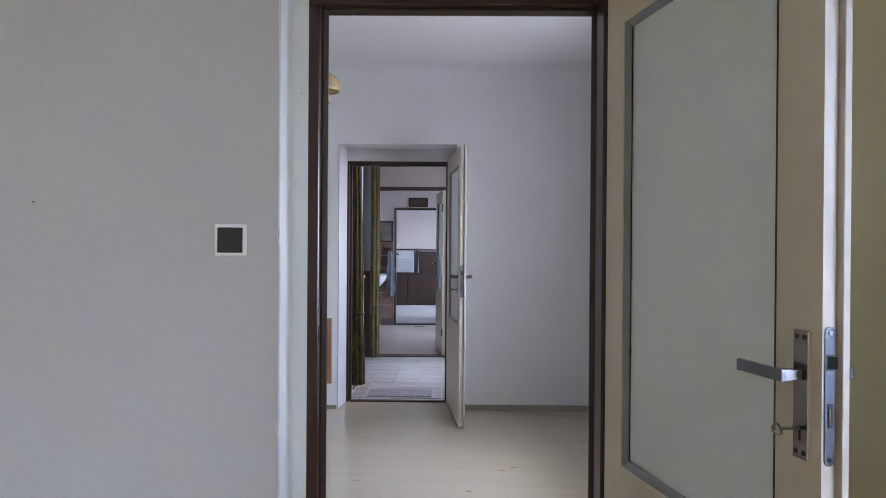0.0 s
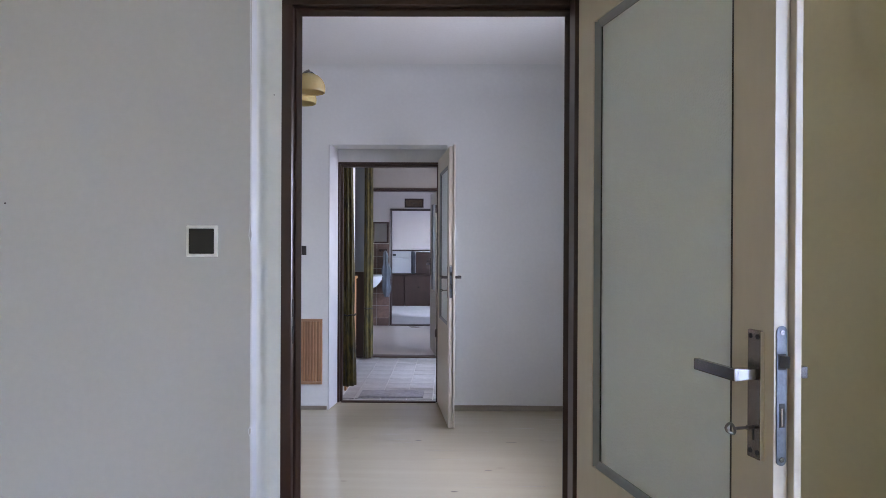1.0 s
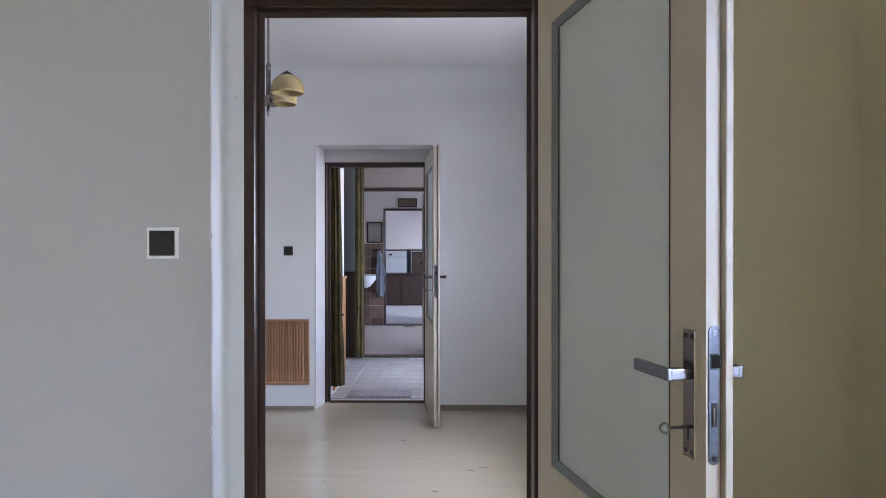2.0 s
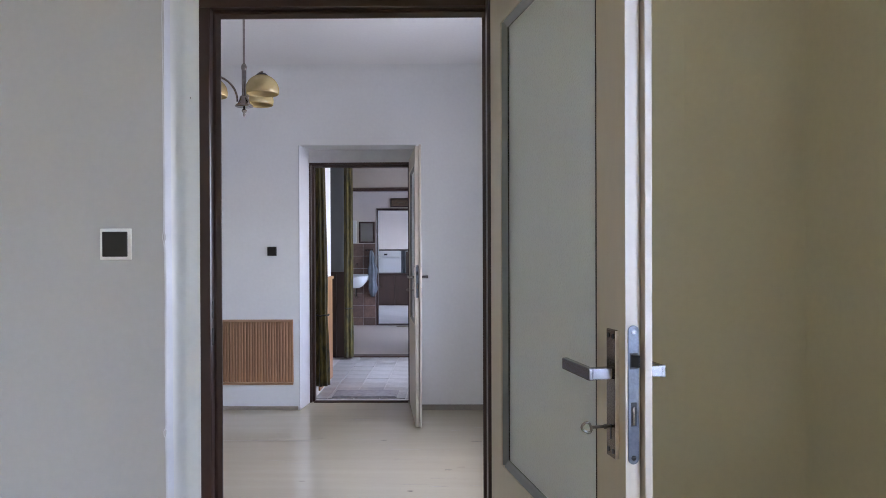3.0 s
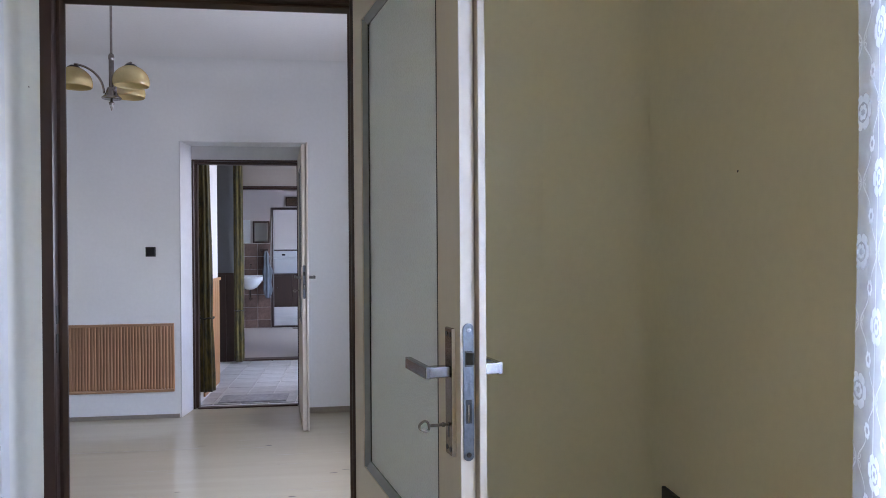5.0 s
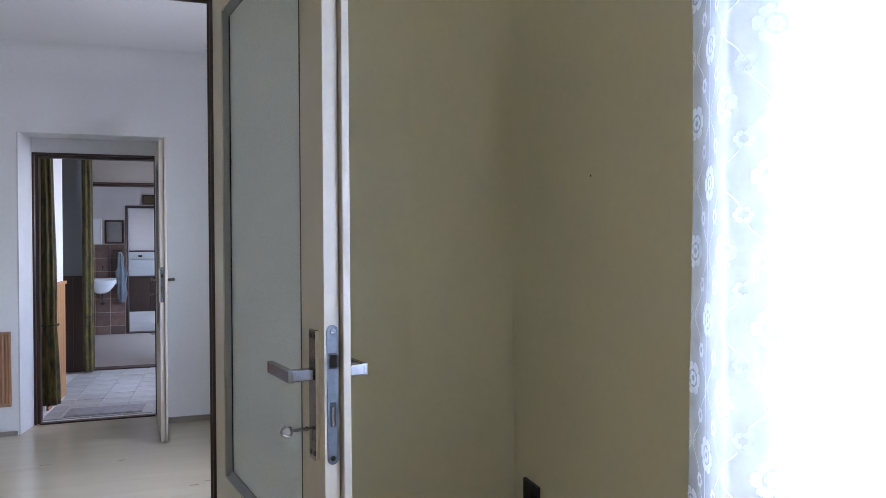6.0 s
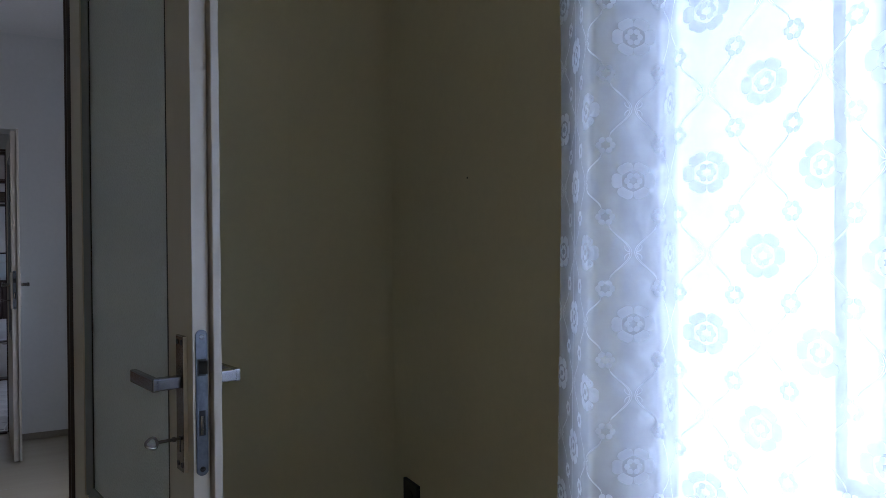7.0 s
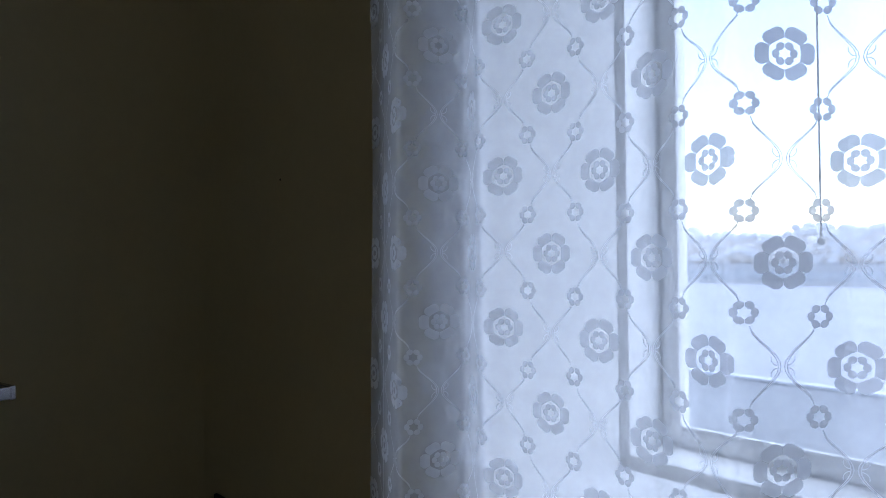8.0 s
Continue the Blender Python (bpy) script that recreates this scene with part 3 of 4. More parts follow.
light_switch("light_switch", -1.051, Y2, 1.248, 0.072, "small black light switch on the white wall", M_BLACK)

sock = thing("wall_socket", "black wall socket on the warm painted wall", "socket", (RIGHT, 1.62, 0.61))
part("cover_frame", one_box(RIGHT - 0.010, RIGHT, 1.579, 1.661, 0.608, 0.690, 0.003), M_BLACK, sock)
bm = cyl(bmesh.new(), (RIGHT - 0.0102, 1.62, 0.649), (RIGHT - 0.012, 1.62, 0.649), 0.021, seg=24)
part("insert", bm, M_DARK, sock)


def nail_hole(x, y, z, axis):
    bm = bmesh.new()
    bmesh.ops.create_icosphere(bm, subdivisions=2, radius=0.0026)
    for v in bm.verts:
        v.co *= 1 + 0.5 * noise.noise(v.co * 260 + Vector((x, y, z)))
        v.co[axis] *= 0.35
        v.co += Vector((x, y, z))
    return solo("nail_hole", bm, M_STAIN, "small dark nail hole in the plaster", "nail hole", group="nail holes in the walls")


nail_hole(-1.131, Y1, 1.396, 1)
nail_hole(RIGHT, 1.333, 1.426, 0)
nail_hole(-0.833, Y2 + 0.04, 1.343, 0)
nail_hole(-0.405, 2.05, 1.72, 0)

# window of the front room: splayed white reveal, frame with sashes, sill
win = thing("window_1", "white painted casement window with clear panes in a deep niche", "window", (1.62, 0.30, 0.86), kind=S)
bm = prism(bmesh.new(), [(1.30, 0.943), (1.30, 0.826), (1.572, 0.751), (1.572, 0.80), (1.592, 0.80), (1.592, 0.742), (OUT, 0.742), (OUT, 0.943)], 0.86, 2.25)
part("reveal_board", bm, M_WHITE, win)
bm = prism(bmesh.new(), [(1.30, -0.34), (1.30, -0.226), (1.60, -0.142), (OUT, -0.142), (OUT, -0.34)], 0.86, 2.25)
part("reveal_board", bm, M_WHITE, win)
# dark strip behind the net: the niche's shade is put into its colour
part("niche_face", one_box(1.2955, 1.2996, 0.824, 0.9425, 0.883, 2.25), material("niche_shade_colour", (0.18, 0.20, 0.24), 0.6, vary=0.06, scale=4, fine=50, bump=0.1), win, "blue-grey strip beside the lining, niche shade put into its colour")
part("window_sill", one_box(1.225, 1.570, -0.225, 0.80, 0.86, 0.882, 0.004), M_SILL, win, "white painted inner sill")
part("head_board", one_box(1.592, OUT, -0.142, 0.742, 2.17, 2.25), M_WHITE, win)
part("outer_sill", one_box(1.745, OUT + 0.05, -0.142, 0.742, 0.862, 0.884), M_RAIL, win)
part("frame_rail", one_box(1.592, 1.74, -0.142, 0.742, 0.868, 0.899, 0.003), M_WHITE, win)
for y0, y1 in ((0.302, 0.739), (-0.139, 0.298)):
    sash = part("sash", one_box(1.700, 1.740, y1 - 0.036, y1, 0.902, 2.167, 0.006), M_WHITE, win)
    part("sash_stile", one_box(1.700, 1.740, y0, y0 + 0.036, 0.902, 2.167, 0.006), M_WHITE, sash)
    part("sash_rail", one_box(1.700, 1.740, y0 + 0.036, y1 - 0.036, 0.902, 0.930, 0.006), M_WHITE, sash)
    part("glazing_bead", one_box(1.706, 1.717, y0 + 0.036, y1 - 0.036, 0.930, 0.938, 0.002), M_WHITE, sash)
    part("sash_rail", one_box(1.700, 1.740, y0 + 0.036, y1 - 0.036, 2.125, 2.167, 0.006), M_WHITE, sash)
    pane = part("pane", one_box(1.718, 1.722, y0 + 0.034, y1 - 0.034, 0.928, 2.127), M_PANE, sash)
    pane.visible_shadow = False

cord = thing("blind_cord", "thin pale pull cord with a bead by the window", "cord", (1.585, 0.425, 1.27))
part("string", cyl(bmesh.new(), (1.585, 0.418, 2.141), (1.585, 0.414, 1.285), 0.0014, seg=6), M_PLASTIC, cord)
bm = bmesh.new()
bmesh.ops.create_uvsphere(bm, u_segments=12, v_segments=8, radius=0.006, matrix=Matrix.Translation((1.585, 0.414, 1.28)))
part("bead", bm, M_WHITE, cord, smooth=True)

# ---- net curtain: a folded sheet, with flowers of denser thread
FOLD = [(1.236, 0.735), (1.234, 0.80), (1.218, 0.90), (1.207, 0.976), (1.199, 0.985), (1.188, 0.945), (1.150, 0.86), (1.126, 0.808), (1.150, 0.787), (1.196, 0.768), (1.210, 0.762), (1.208, 0.750), (1.176, 0.703), (1.170, 0.693), (1.174, 0.680), (1.184, 0.655), (1.187, 0.587), (1.188, 0.515), (1.187, 0.442), (1.172, 0.368), (1.160, 0.338), (1.168, 0.326), (1.191, 0.311), (1.250, 0.266), (1.264, 0.228), (1.25, 0.195), (1.19, 0.135), (1.172, 0.09), (1.20, 0.02), (1.262, -0.06), (1.265, -0.10), (1.19, -0.19), (1.18, -0.25), (1.205, -0.34), (1.195, -0.42)]


def fold_line(step=0.004):
    dense = []
    for (xa, ya), (xb, yb) in zip(FOLD, FOLD[1:]):
        n = max(int(math.hypot(xb - xa, yb - ya) / step), 1)
        dense += [(xa + (xb - xa) * k / n, ya + (yb - ya) * k / n) for k in range(n)]
    dense.append(FOLD[-1])
    p = np.array(dense)
    for _ in range(5):
        p[1:-1] = 0.25 * p[:-2] + 0.5 * p[1:-1] + 0.25 * p[2:]
    return p


FL = fold_line()
ARC = np.concatenate([[0], np.cumsum(np.hypot(*np.diff(FL, axis=0).T))])
FIRST = float(ARC[int(np.argmin(np.hypot(FL[:, 0] - 1.184, FL[:, 1] - 0.663)))])


def cloth_at(s, z, lift=0.0):
    """A place on the curtain: s along the folded line, z up; lift towards the room."""
    x, y = float(np.interp(s, ARC, FL[:, 0])), float(np.interp(s, ARC, FL[:, 1]))
    x2, y2 = float(np.interp(s + 0.004, ARC, FL[:, 0])), float(np.interp(s + 0.004, ARC, FL[:, 1]))
    x1, y1 = float(np.interp(s - 0.004, ARC, FL[:, 0])), float(np.interp(s - 0.004, ARC, FL[:, 1]))
    dx, dy = x2 - x1, y2 - y1
    k = math.hypot(dx, dy) or 1
    down = (2.3 - z) / 2.0
    amp = 1 + 0.10 * down
    x = 1.18 + (x - 1.18) * amp + 0.005 * noise.noise((s * 6, z * 1.5, 0))
    y = y + 0.026 * down * down + 0.006 * noise.noise((s * 5, z * 1.3, 5))
    return Vector((x + lift * dy / k, y - lift * dx / k, z))


Z_LOW, Z_TOP = 0.30, 2.32
curtain = thing("net_curtain", "white net curtain with embroidered flowers hanging in folds at the window", "curtain", (1.18, 0.27, Z_LOW))
bm = bmesh.new()
grid = []
ns, nz = 420, 44
for i in range(ns + 1):
    grid.append([bm.verts.new(cloth_at(ARC[-1] * i / ns, Z_LOW + (Z_TOP - Z_LOW) * j / nz)) for j in range(nz + 1)])
for i in range(ns):
    for j in range(nz):
        bm.faces.new((grid[i][j], grid[i + 1][j], grid[i + 1][j + 1], grid[i][j + 1]))
part("net", bm, M_NET, curtain, smooth=True)

VERT, FACE = [], []


def patch(loop, s, z):
    """A flat patch of thread on the cloth, from an outline round its middle."""
    base = len(VERT)
    VERT.append(cloth_at(s, z, 0.0012))
    for a, b in loop:
        VERT.append(cloth_at(s + a, z + b, 0.0012))
    n = len(loop)
    FACE.extend((base, base + 1 + k, base + 1 + (k + 1) % n) for k in range(n))


def disc(s, z, ra, rb, turn=0.0, n=12):
    c, d = math.cos(turn), math.sin(turn)
    patch([(ra * math.cos(t) * c - rb * math.sin(t) * d, ra * math.cos(t) * d + rb * math.sin(t) * c) for t in (2 * math.pi * k / n for k in range(n))], s, z)


def ribbon(pts, w):
    base = len(VERT)
    for i, (s, z) in enumerate(pts):
        s2, z2 = pts[min(i + 1, len(pts) - 1)]
        s1, z1 = pts[max(i - 1, 0)]
        k = math.hypot(s2 - s1, z2 - z1) or 1
        ox, oz = -(z2 - z1) / k * w / 2, (s2 - s1) / k * w / 2
        VERT.append(cloth_at(s + ox, z + oz, 0.0012)), VERT.append(cloth_at(s - ox, z - oz, 0.0012))
    FACE.extend((base + 2 * i, base + 2 * i + 1, base + 2 * i + 3, base + 2 * i + 2) for i in range(len(pts) - 1))


def ring(s, z, r, w, n=18):
    ribbon([(s + r * math.cos(2 * math.pi * k / n), z + r * math.sin(2 * math.pi * k / n)) for k in range(n + 1)], w)


PW, PH = 0.149, 0.200
S0, Z0 = FIRST + 0.004, 1.370
WIDE = 1.1


def big_flower(s, z):
    for k in range(6):
        a = math.pi / 3 * k
        tip = [(0.0152, -0.515), (0.0190, -0.515), (0.0222, -0.49), (0.0250, -0.41), (0.0269, -0.26), (0.0268, -0.08), (0.0262, 0.0), (0.0268, 0.08), (0.0269, 0.26), (0.0250, 0.41), (0.0222, 0.49), (0.0190, 0.515), (0.0152, 0.515), (0.0143, 0.25), (0.0143, -0.25)]
        ca, sa = math.cos(a), math.sin(a)
        cs, cz = 0.0212 * ca, 0.0212 * sa
        patch([(WIDE * (r * math.cos(a + t) - cs), r * math.sin(a + t) - cz) for r, t in tip], s + WIDE * cs, z + cz)
    for k in range(6):
        a = math.pi / 3 * k
        disc(s + WIDE * 0.0080 * math.cos(a), z + 0.0080 * math.sin(a), 0.0040, 0.0047, a, 8)


def small_flower(s, z):
    for k in range(6):
        a = math.pi / 3 * k
        disc(s + WIDE * 0.0084 * math.cos(a), z + 0.0084 * math.sin(a), 0.0040, 0.0049, a, 8)


for col in range(-10, int(ARC[-1] / PW) * 2 + 4):
    s = S0 + col * PW / 2
    if not 0.012 < s < ARC[-1] - 0.02:
        continue
    for row in range(-6, 6):
        z = Z0 + row * PH + (col % 2) * PH / 2 - 0.036 * max(s - S0, 0.0)
        if not Z_LOW + 0.05 < z < Z_TOP - 0.06:
            continue
        big_flower(s, z)
        for ds, dz in ((0.25, 0.25), (-0.25, 0.25)):
            if 0.01 < s + ds * PW < ARC[-1] - 0.01:
                small_flower(s + ds * PW, z + dz * PH)
        zk = z + PH / 2
        for sd in (-1, 1):
            if 0.01 < s + sd * 0.25 * PW < ARC[-1] - 0.01:
                for inner in (0.0, 0.0026):
                    span = 0.20 if inner == 0 else 0.17
                    pts = []
                    for k in range(17):
                        v = -span + 2 * span * k / 16
                        c = 0.5 - 0.5 * math.cos(math.pi * min(abs(v) / 0.21, 1))
                        pts.append((s + sd * (0.0018 + inner * (1 - 0.6 * c) + 0.20 * PW * c * 1.05), zk + v * PH))
                    ribbon(pts, 0.0010)
                for up in (-1, 1):
                    hook = [(s + sd * (0.0044 + 0.0075 * math.sin(1.9 * k / 6)), zk + up * (0.0012 + 0.0065 * (1 - math.cos(1.9 * k / 6)))) for k in range(7)]
                    ribbon(hook, 0.0011)
# stitched selvage a little in from the outer fold
HEM = float(ARC[int(np.argmin(np.hypot(FL[:, 0] - 1.170, FL[:, 1] - 0.90)))])
ribbon([(HEM + 0.010 - 0.014 * k / 60, Z_TOP - 0.02 - (Z_TOP - Z_LOW - 0.03) * k / 60) for k in range(61)], 0.0035)
me = bpy.data.meshes.new("embroidery")
off = BASES[curtain.name]
me.from_pydata([tuple(v - off) for v in VERT], [], FACE)
me.materials.append(M_LACE)
lace = new("embroidery", me)
lace.parent = curtain
tagged(lace, "denser white flower embroidery", kind="stuff")
part("curtain_heading", one_box(1.165, 1.195, -0.43, 0.985, 2.30, 2.345, 0.004), M_LACE, curtain)
rod = thing("curtain_rod", "white curtain rail above the window", "curtain rail", (1.18, 0.27, 2.36))
part("rail", one_box(1.165, RIGHT, -0.6, 1.1, 2.345, 2.375, 0.004), M_WHITE, rod)


# ---------------------------------------------------------------- living room things
LX, LY = -0.766, 3.767
lamp = thing("chandelier", "three-armed tarnished chrome chandelier with cream glass shades", "ceiling lamp", (LX, LY, 1.985))
part("ceiling_cup", lathe(bmesh.new(), [(0.004, -0.07), (0.02, -0.065), (0.042, -0.03), (0.05, 0.0)], (LX, LY, CEIL)), M_CHROME, lamp, smooth=True)
part("rod", cyl(bmesh.new(), (LX, LY, 2.26), (LX, LY, CEIL - 0.06), 0.0062, seg=12), M_CHROME, lamp)
part("collar", lathe(bmesh.new(), [(0.004, 0.024), (0.011, 0.018), (0.0155, 0.004), (0.0145, -0.008), (0.008, -0.02), (0.006, -0.022)], (LX, LY, 2.256)), M_CHROME, lamp, smooth=True)
part("stem", cyl(bmesh.new(), (LX, LY, 2.09), (LX, LY, 2.245), 0.0125, seg=16), M_CHROME, lamp)
part("bell", lathe(bmesh.new(), [(0.014, 0.055), (0.022, 0.05), (0.026, 0.03), (0.034, 0.012), (0.048, 0.0), (0.046, -0.006), (0.01, -0.006)], (LX, LY, 2.050)), M_CHROME, lamp, smooth=True)
part("finial", lathe(bmesh.new(), [(0.005, 0.0), (0.006, -0.014), (0.014, -0.02), (0.012, -0.03), (0.005, -0.036), (0.007, -0.044), (0.003, -0.056), (0.001, -0.062)], (LX, LY, 2.046)), M_CHROME, lamp, smooth=True)
for ang in (80, 200, 320):
    a = radians(ang)
    ca, sa = math.cos(a), math.sin(a)
    pts = []
    for k in range(15):
        u = k / 14
        t = math.pi * 0.5 * u
        r = 0.035 + 0.135 * (1 - math.cos(t)) ** 0.9
        z = 2.070 + 0.135 * math.sin(t) ** 0.8
        pts.append((LX + r * ca, LY + r * sa, z))
    arm = part("arm", tube(bmesh.new(), pts, 0.0055, 10), M_CHROME, lamp, smooth=True)
    cx, cy = LX + 0.170 * ca, LY + 0.170 * sa
    part("shade_cap", lathe(bmesh.new(), [(0.004, 0.013), (0.018, 0.010), (0.029, 0.001), (0.026, -0.002)], (cx, cy, 2.187)), M_DARK, arm, smooth=True)
    prof = []
    for k in range(13):
        t = radians(12 + 92 * k / 12)
        prof.append((0.086 * math.sin(t), 0.080 * math.cos(t)))
    inner = [(r - 0.004, h - 0.003) for r, h in prof[::-1]]
    bm = lathe(bmesh.new(), prof + inner, (cx, cy, 2.110), 32)
    part("shade", bm, M_SHADE, arm, "cream opal glass dome", smooth=True)
    bm = bmesh.new()
    bmesh.ops.create_uvsphere(bm, u_segments=16, v_segments=10, radius=0.022, matrix=Matrix.Translation((cx, cy, 2.142)) @ Matrix.Diagonal((1, 1, 1.25, 1)))
    part("bulb", bm, M_PORCELAIN, arm, "white frosted bulb, unlit", smooth=True)

# reed wainscot panel on the far living room wall
reed = thing("reed_panel", "brown split-reed panel with laths along the wall", "wall panel", (-1.8, Y2, 0.2))
part("top_lath", one_box(LEFT + 0.01, -0.886, Y2 - 0.022, Y2, 0.692, 0.712, 0.003), M_LATH, reed)
part("backing", one_box(LEFT + 0.012, -0.888, Y2 - 0.003, Y2, 0.222, 0.690), M_LATH, reed)
part("bottom_lath", one_box(LEFT + 0.01, -0.886, Y2 - 0.022, Y2, 0.200, 0.220, 0.003), M_LATH, reed)
slat_me = bpy.data.meshes.new("reed_slat")
bm = bmesh.new()
n = 7
prism(bm, [(-0.0113, 0.0)] + [(0.0113 * -math.cos(math.pi * k / n), -0.002 - 0.0085 * math.sin(math.pi * k / n)) for k in range(n + 1)] + [(0.0113, 0.0)], 0.0, 0.472)
bm.to_mesh(slat_me)
bm.free()
slat_me.materials.append(M_REED)
x = -0.897
while x > LEFT + 0.02:
    sl = new("reed_slat", slat_me)
    sl.parent = reed
    sl.location = Vector((x, Y2, 0.220)) - BASES[reed.name]
    sl.rotation_euler = (0, random.uniform(-0.006, 0.006), 0)
    sl.scale = (random.uniform(0.8, 1.12), random.uniform(0.75, 1.2), 1)
    x -= random.uniform(0.0205, 0.0235)


# ---------------------------------------------------------------- hall things
def velvet_curtain(name, x, y, half, z0, z1, label, folds, tie, narrow=0.0):
    """A narrow gathered door curtain, tied with a dark band."""
    ob = thing(name, label, "curtain", (x, y, z0), group="green hall curtains")
    bm = bmesh.new()
    nu, nz2 = 72, 40
    rows = []
    for j in range(nz2 + 1):
        z = z0 + (z1 - z0) * j / nz2
        taper = 1 - narrow * j / nz2
        cx = x - half * (1 - taper)
        pinch = 1 - 0.12 * math.exp(-((z - tie) / 0.12) ** 2) + 0.10 * (1 - j / nz2)
        row = []
        for i in range(nu):
            a = 2 * math.pi * i / nu
            r = 1 + 0.16 * math.sin(folds * a + 0.4 * math.sin(3 * z)) + 0.08 * noise.noise((math.cos(a) * 2, math.sin(a) * 2, z * 2))
            row.append(bm.verts.new((cx + half * taper * r * pinch * math.cos(a), y + 0.055 * r * pinch * math.sin(a), z)))
        rows.append(row)
    for a, b in zip(rows, rows[1:]):
        for k in range(nu):
            bm.faces.new((a[k], a[(k + 1) % nu], b[(k + 1) % nu], b[k]))
    bm.faces.new(rows[0][::-1]), bm.faces.new(rows[-1])
    part("drape", bm, M_VELVET, ob, smooth=True)
    bm = bmesh.new()
    rg = [(x + half * 1.10 * math.cos(2 * math.pi * k / 32), y + 0.066 * math.sin(2 * math.pi * k / 32), tie + 0.004 * math.sin(k)) for k in range(33)]
    part("tie_band", tube(bm, rg, 0.006, 6), M_BLACK, ob, "thin dark tie band")
    return ob


velvet_curtain("door_curtain", -0.745, 5.885, 0.050, 0.10, 2.25, "green and gold brocade curtain tied beside the door", 7, 0.70, 0.34)
velvet_curtain("door_curtain", -0.812, 7.84, 0.043, 0.02, 2.30, "olive green brocade curtain hanging beside the inner door", 6, 0.58)
crod = thing("curtain_pole", "dark wooden curtain pole across the hall", "curtain pole", (-0.8, 5.885, 2.27))
part("pole", cyl(bmesh.new(), (-0.8, 5.885, 2.275), (0.62, 5.885, 2.275), 0.014), M_DARKWOOD, crod)
crod2 = thing("curtain_pole", "dark wooden curtain pole over the inner door", "curtain pole", (-0.95, 7.84, 2.3))
part("pole", cyl(bmesh.new(), (-1.1, 7.84, 2.325), (0.62, 7.84, 2.325), 0.014), M_DARKWOOD, crod2)

pine = thing("pine_panelling", "varnished pine panelling on the hall pier", "wall panelling", (-0.79, 6.2, 0))
for k in range(7):
    y0 = 5.985 + k * 0.0905
    part("board", one_box(-0.80, -0.784, y0, y0 + 0.088, 0.03, 0.975, 0.003), M_ORANGEWOOD, pine)
part("cap_rail", one_box(-0.80, -0.772, 5.985, 6.625, 0.975, 1.0, 0.004), M_ORANGEWOOD, pine)
dk = thing("dark_panelling", "dark stained wooden panelling on the hall wall", "wall panelling", (-1.4, Y3, 0))
for k in range(10):
    x1 = -0.875 - k * 0.096
    part("board", one_box(x1 - 0.094, x1, Y3 - 0.018, Y3, 0.0, 0.965, 0.003), M_DARKWOOD, dk)
part("cap_rail", one_box(-1.84, -0.868, Y3 - 0.03, Y3, 0.965, 0.99, 0.004), M_DARKWOOD, dk)
# the recess lies in shadow; a thin panel carries that shade as dark colour
solo("wall_hall_shaded", one_box(-1.85, -0.862, Y3 - 0.005, Y3, 0.99, CEIL), material("recess_shade_paint", (0.17, 0.18, 0.185), 0.7, vary=0.06), "thin wall panel above the dark panelling, recess shade in its grey-blue colour", "wall", S)
solo("wall_hall_recess", one_box(-2.0, -1.85, 6.62, Y3, 0, CEIL), M_WALL2, "white side wall of the hall recess", "wall", S)

mat_ob = thing("doormat", "flat grey doormat on the tiled floor", "doormat", (-0.385, 5.99, 0))
part("mat_body", one_box(-0.65, -0.12, 5.86, 6.12, 0.0, 0.010, 0.003), M_MAT, mat_ob)
part("edging", one_box(-0.66, -0.11, 5.85, 6.13, 0.0, 0.006, 0.002), M_MAT, mat_ob)

# ---------------------------------------------------------------- washroom things
WB = Y4 - 0.008
basin = thing("washbasin", "white porcelain washbasin on the tiled wall", "washbasin", (-1.16, WB, 0.62))
bm = bmesh.new()
prof = [(0.06, 0.0), (0.11, 0.03), (0.17, 0.10), (0.20, 0.17), (0.205, 0.19), (0.195, 0.192), (0.16, 0.12), (0.05, 0.05)]
lathe(bm, prof, (0, 0, 0), 28)
for v in bm.verts:
    v.co = Vector((-1.16 + v.co.x * 1.0, WB - 0.20 + v.co.y * 0.95, 0.62 + v.co.z))
part("bowl", bm, M_PORCELAIN, basin, smooth=True)
part("back_ledge", one_box(-1.34, -0.98, WB - 0.06, WB, 0.74, 0.83, 0.01), M_PORCELAIN, basin)
part("waste_pipe", tube(bmesh.new(), [(-1.16, WB - 0.2, 0.62), (-1.16, WB - 0.2, 0.50), (-1.16, WB - 0.14, 0.46), (-1.16, WB, 0.46)], 0.018), M_CHROME, basin)
tap = part("tap", tube(bmesh.new(), [(-1.16, WB, 1.0), (-1.16, WB - 0.06, 1.0), (-1.16, WB - 0.13, 0.985), (-1.16, WB - 0.14, 0.96)], 0.011), M_CHROME, basin)

hook = thing("hook_rail", "dark wooden towel hook rail on the tiles", "hook rail", (-0.97, WB, 1.2))
part("rail", one_box(-1.03, -0.90, WB - 0.02, WB, 1.205, 1.245, 0.004), M_DARKWOOD, hook)
for k in range(2):
    part("hook", tube(bmesh.new(), [(-1.0 + k * 0.07, WB - 0.02, 1.215), (-1.0 + k * 0.07, WB - 0.05, 1.205), (-1.0 + k * 0.07, WB - 0.06, 1.23)], 0.006), M_DARK, hook)
towel = thing("towel", "blue-grey towel hanging from a hook", "towel", (-0.925, WB - 0.05, 0.47))
bm = bmesh.new()
rows = []
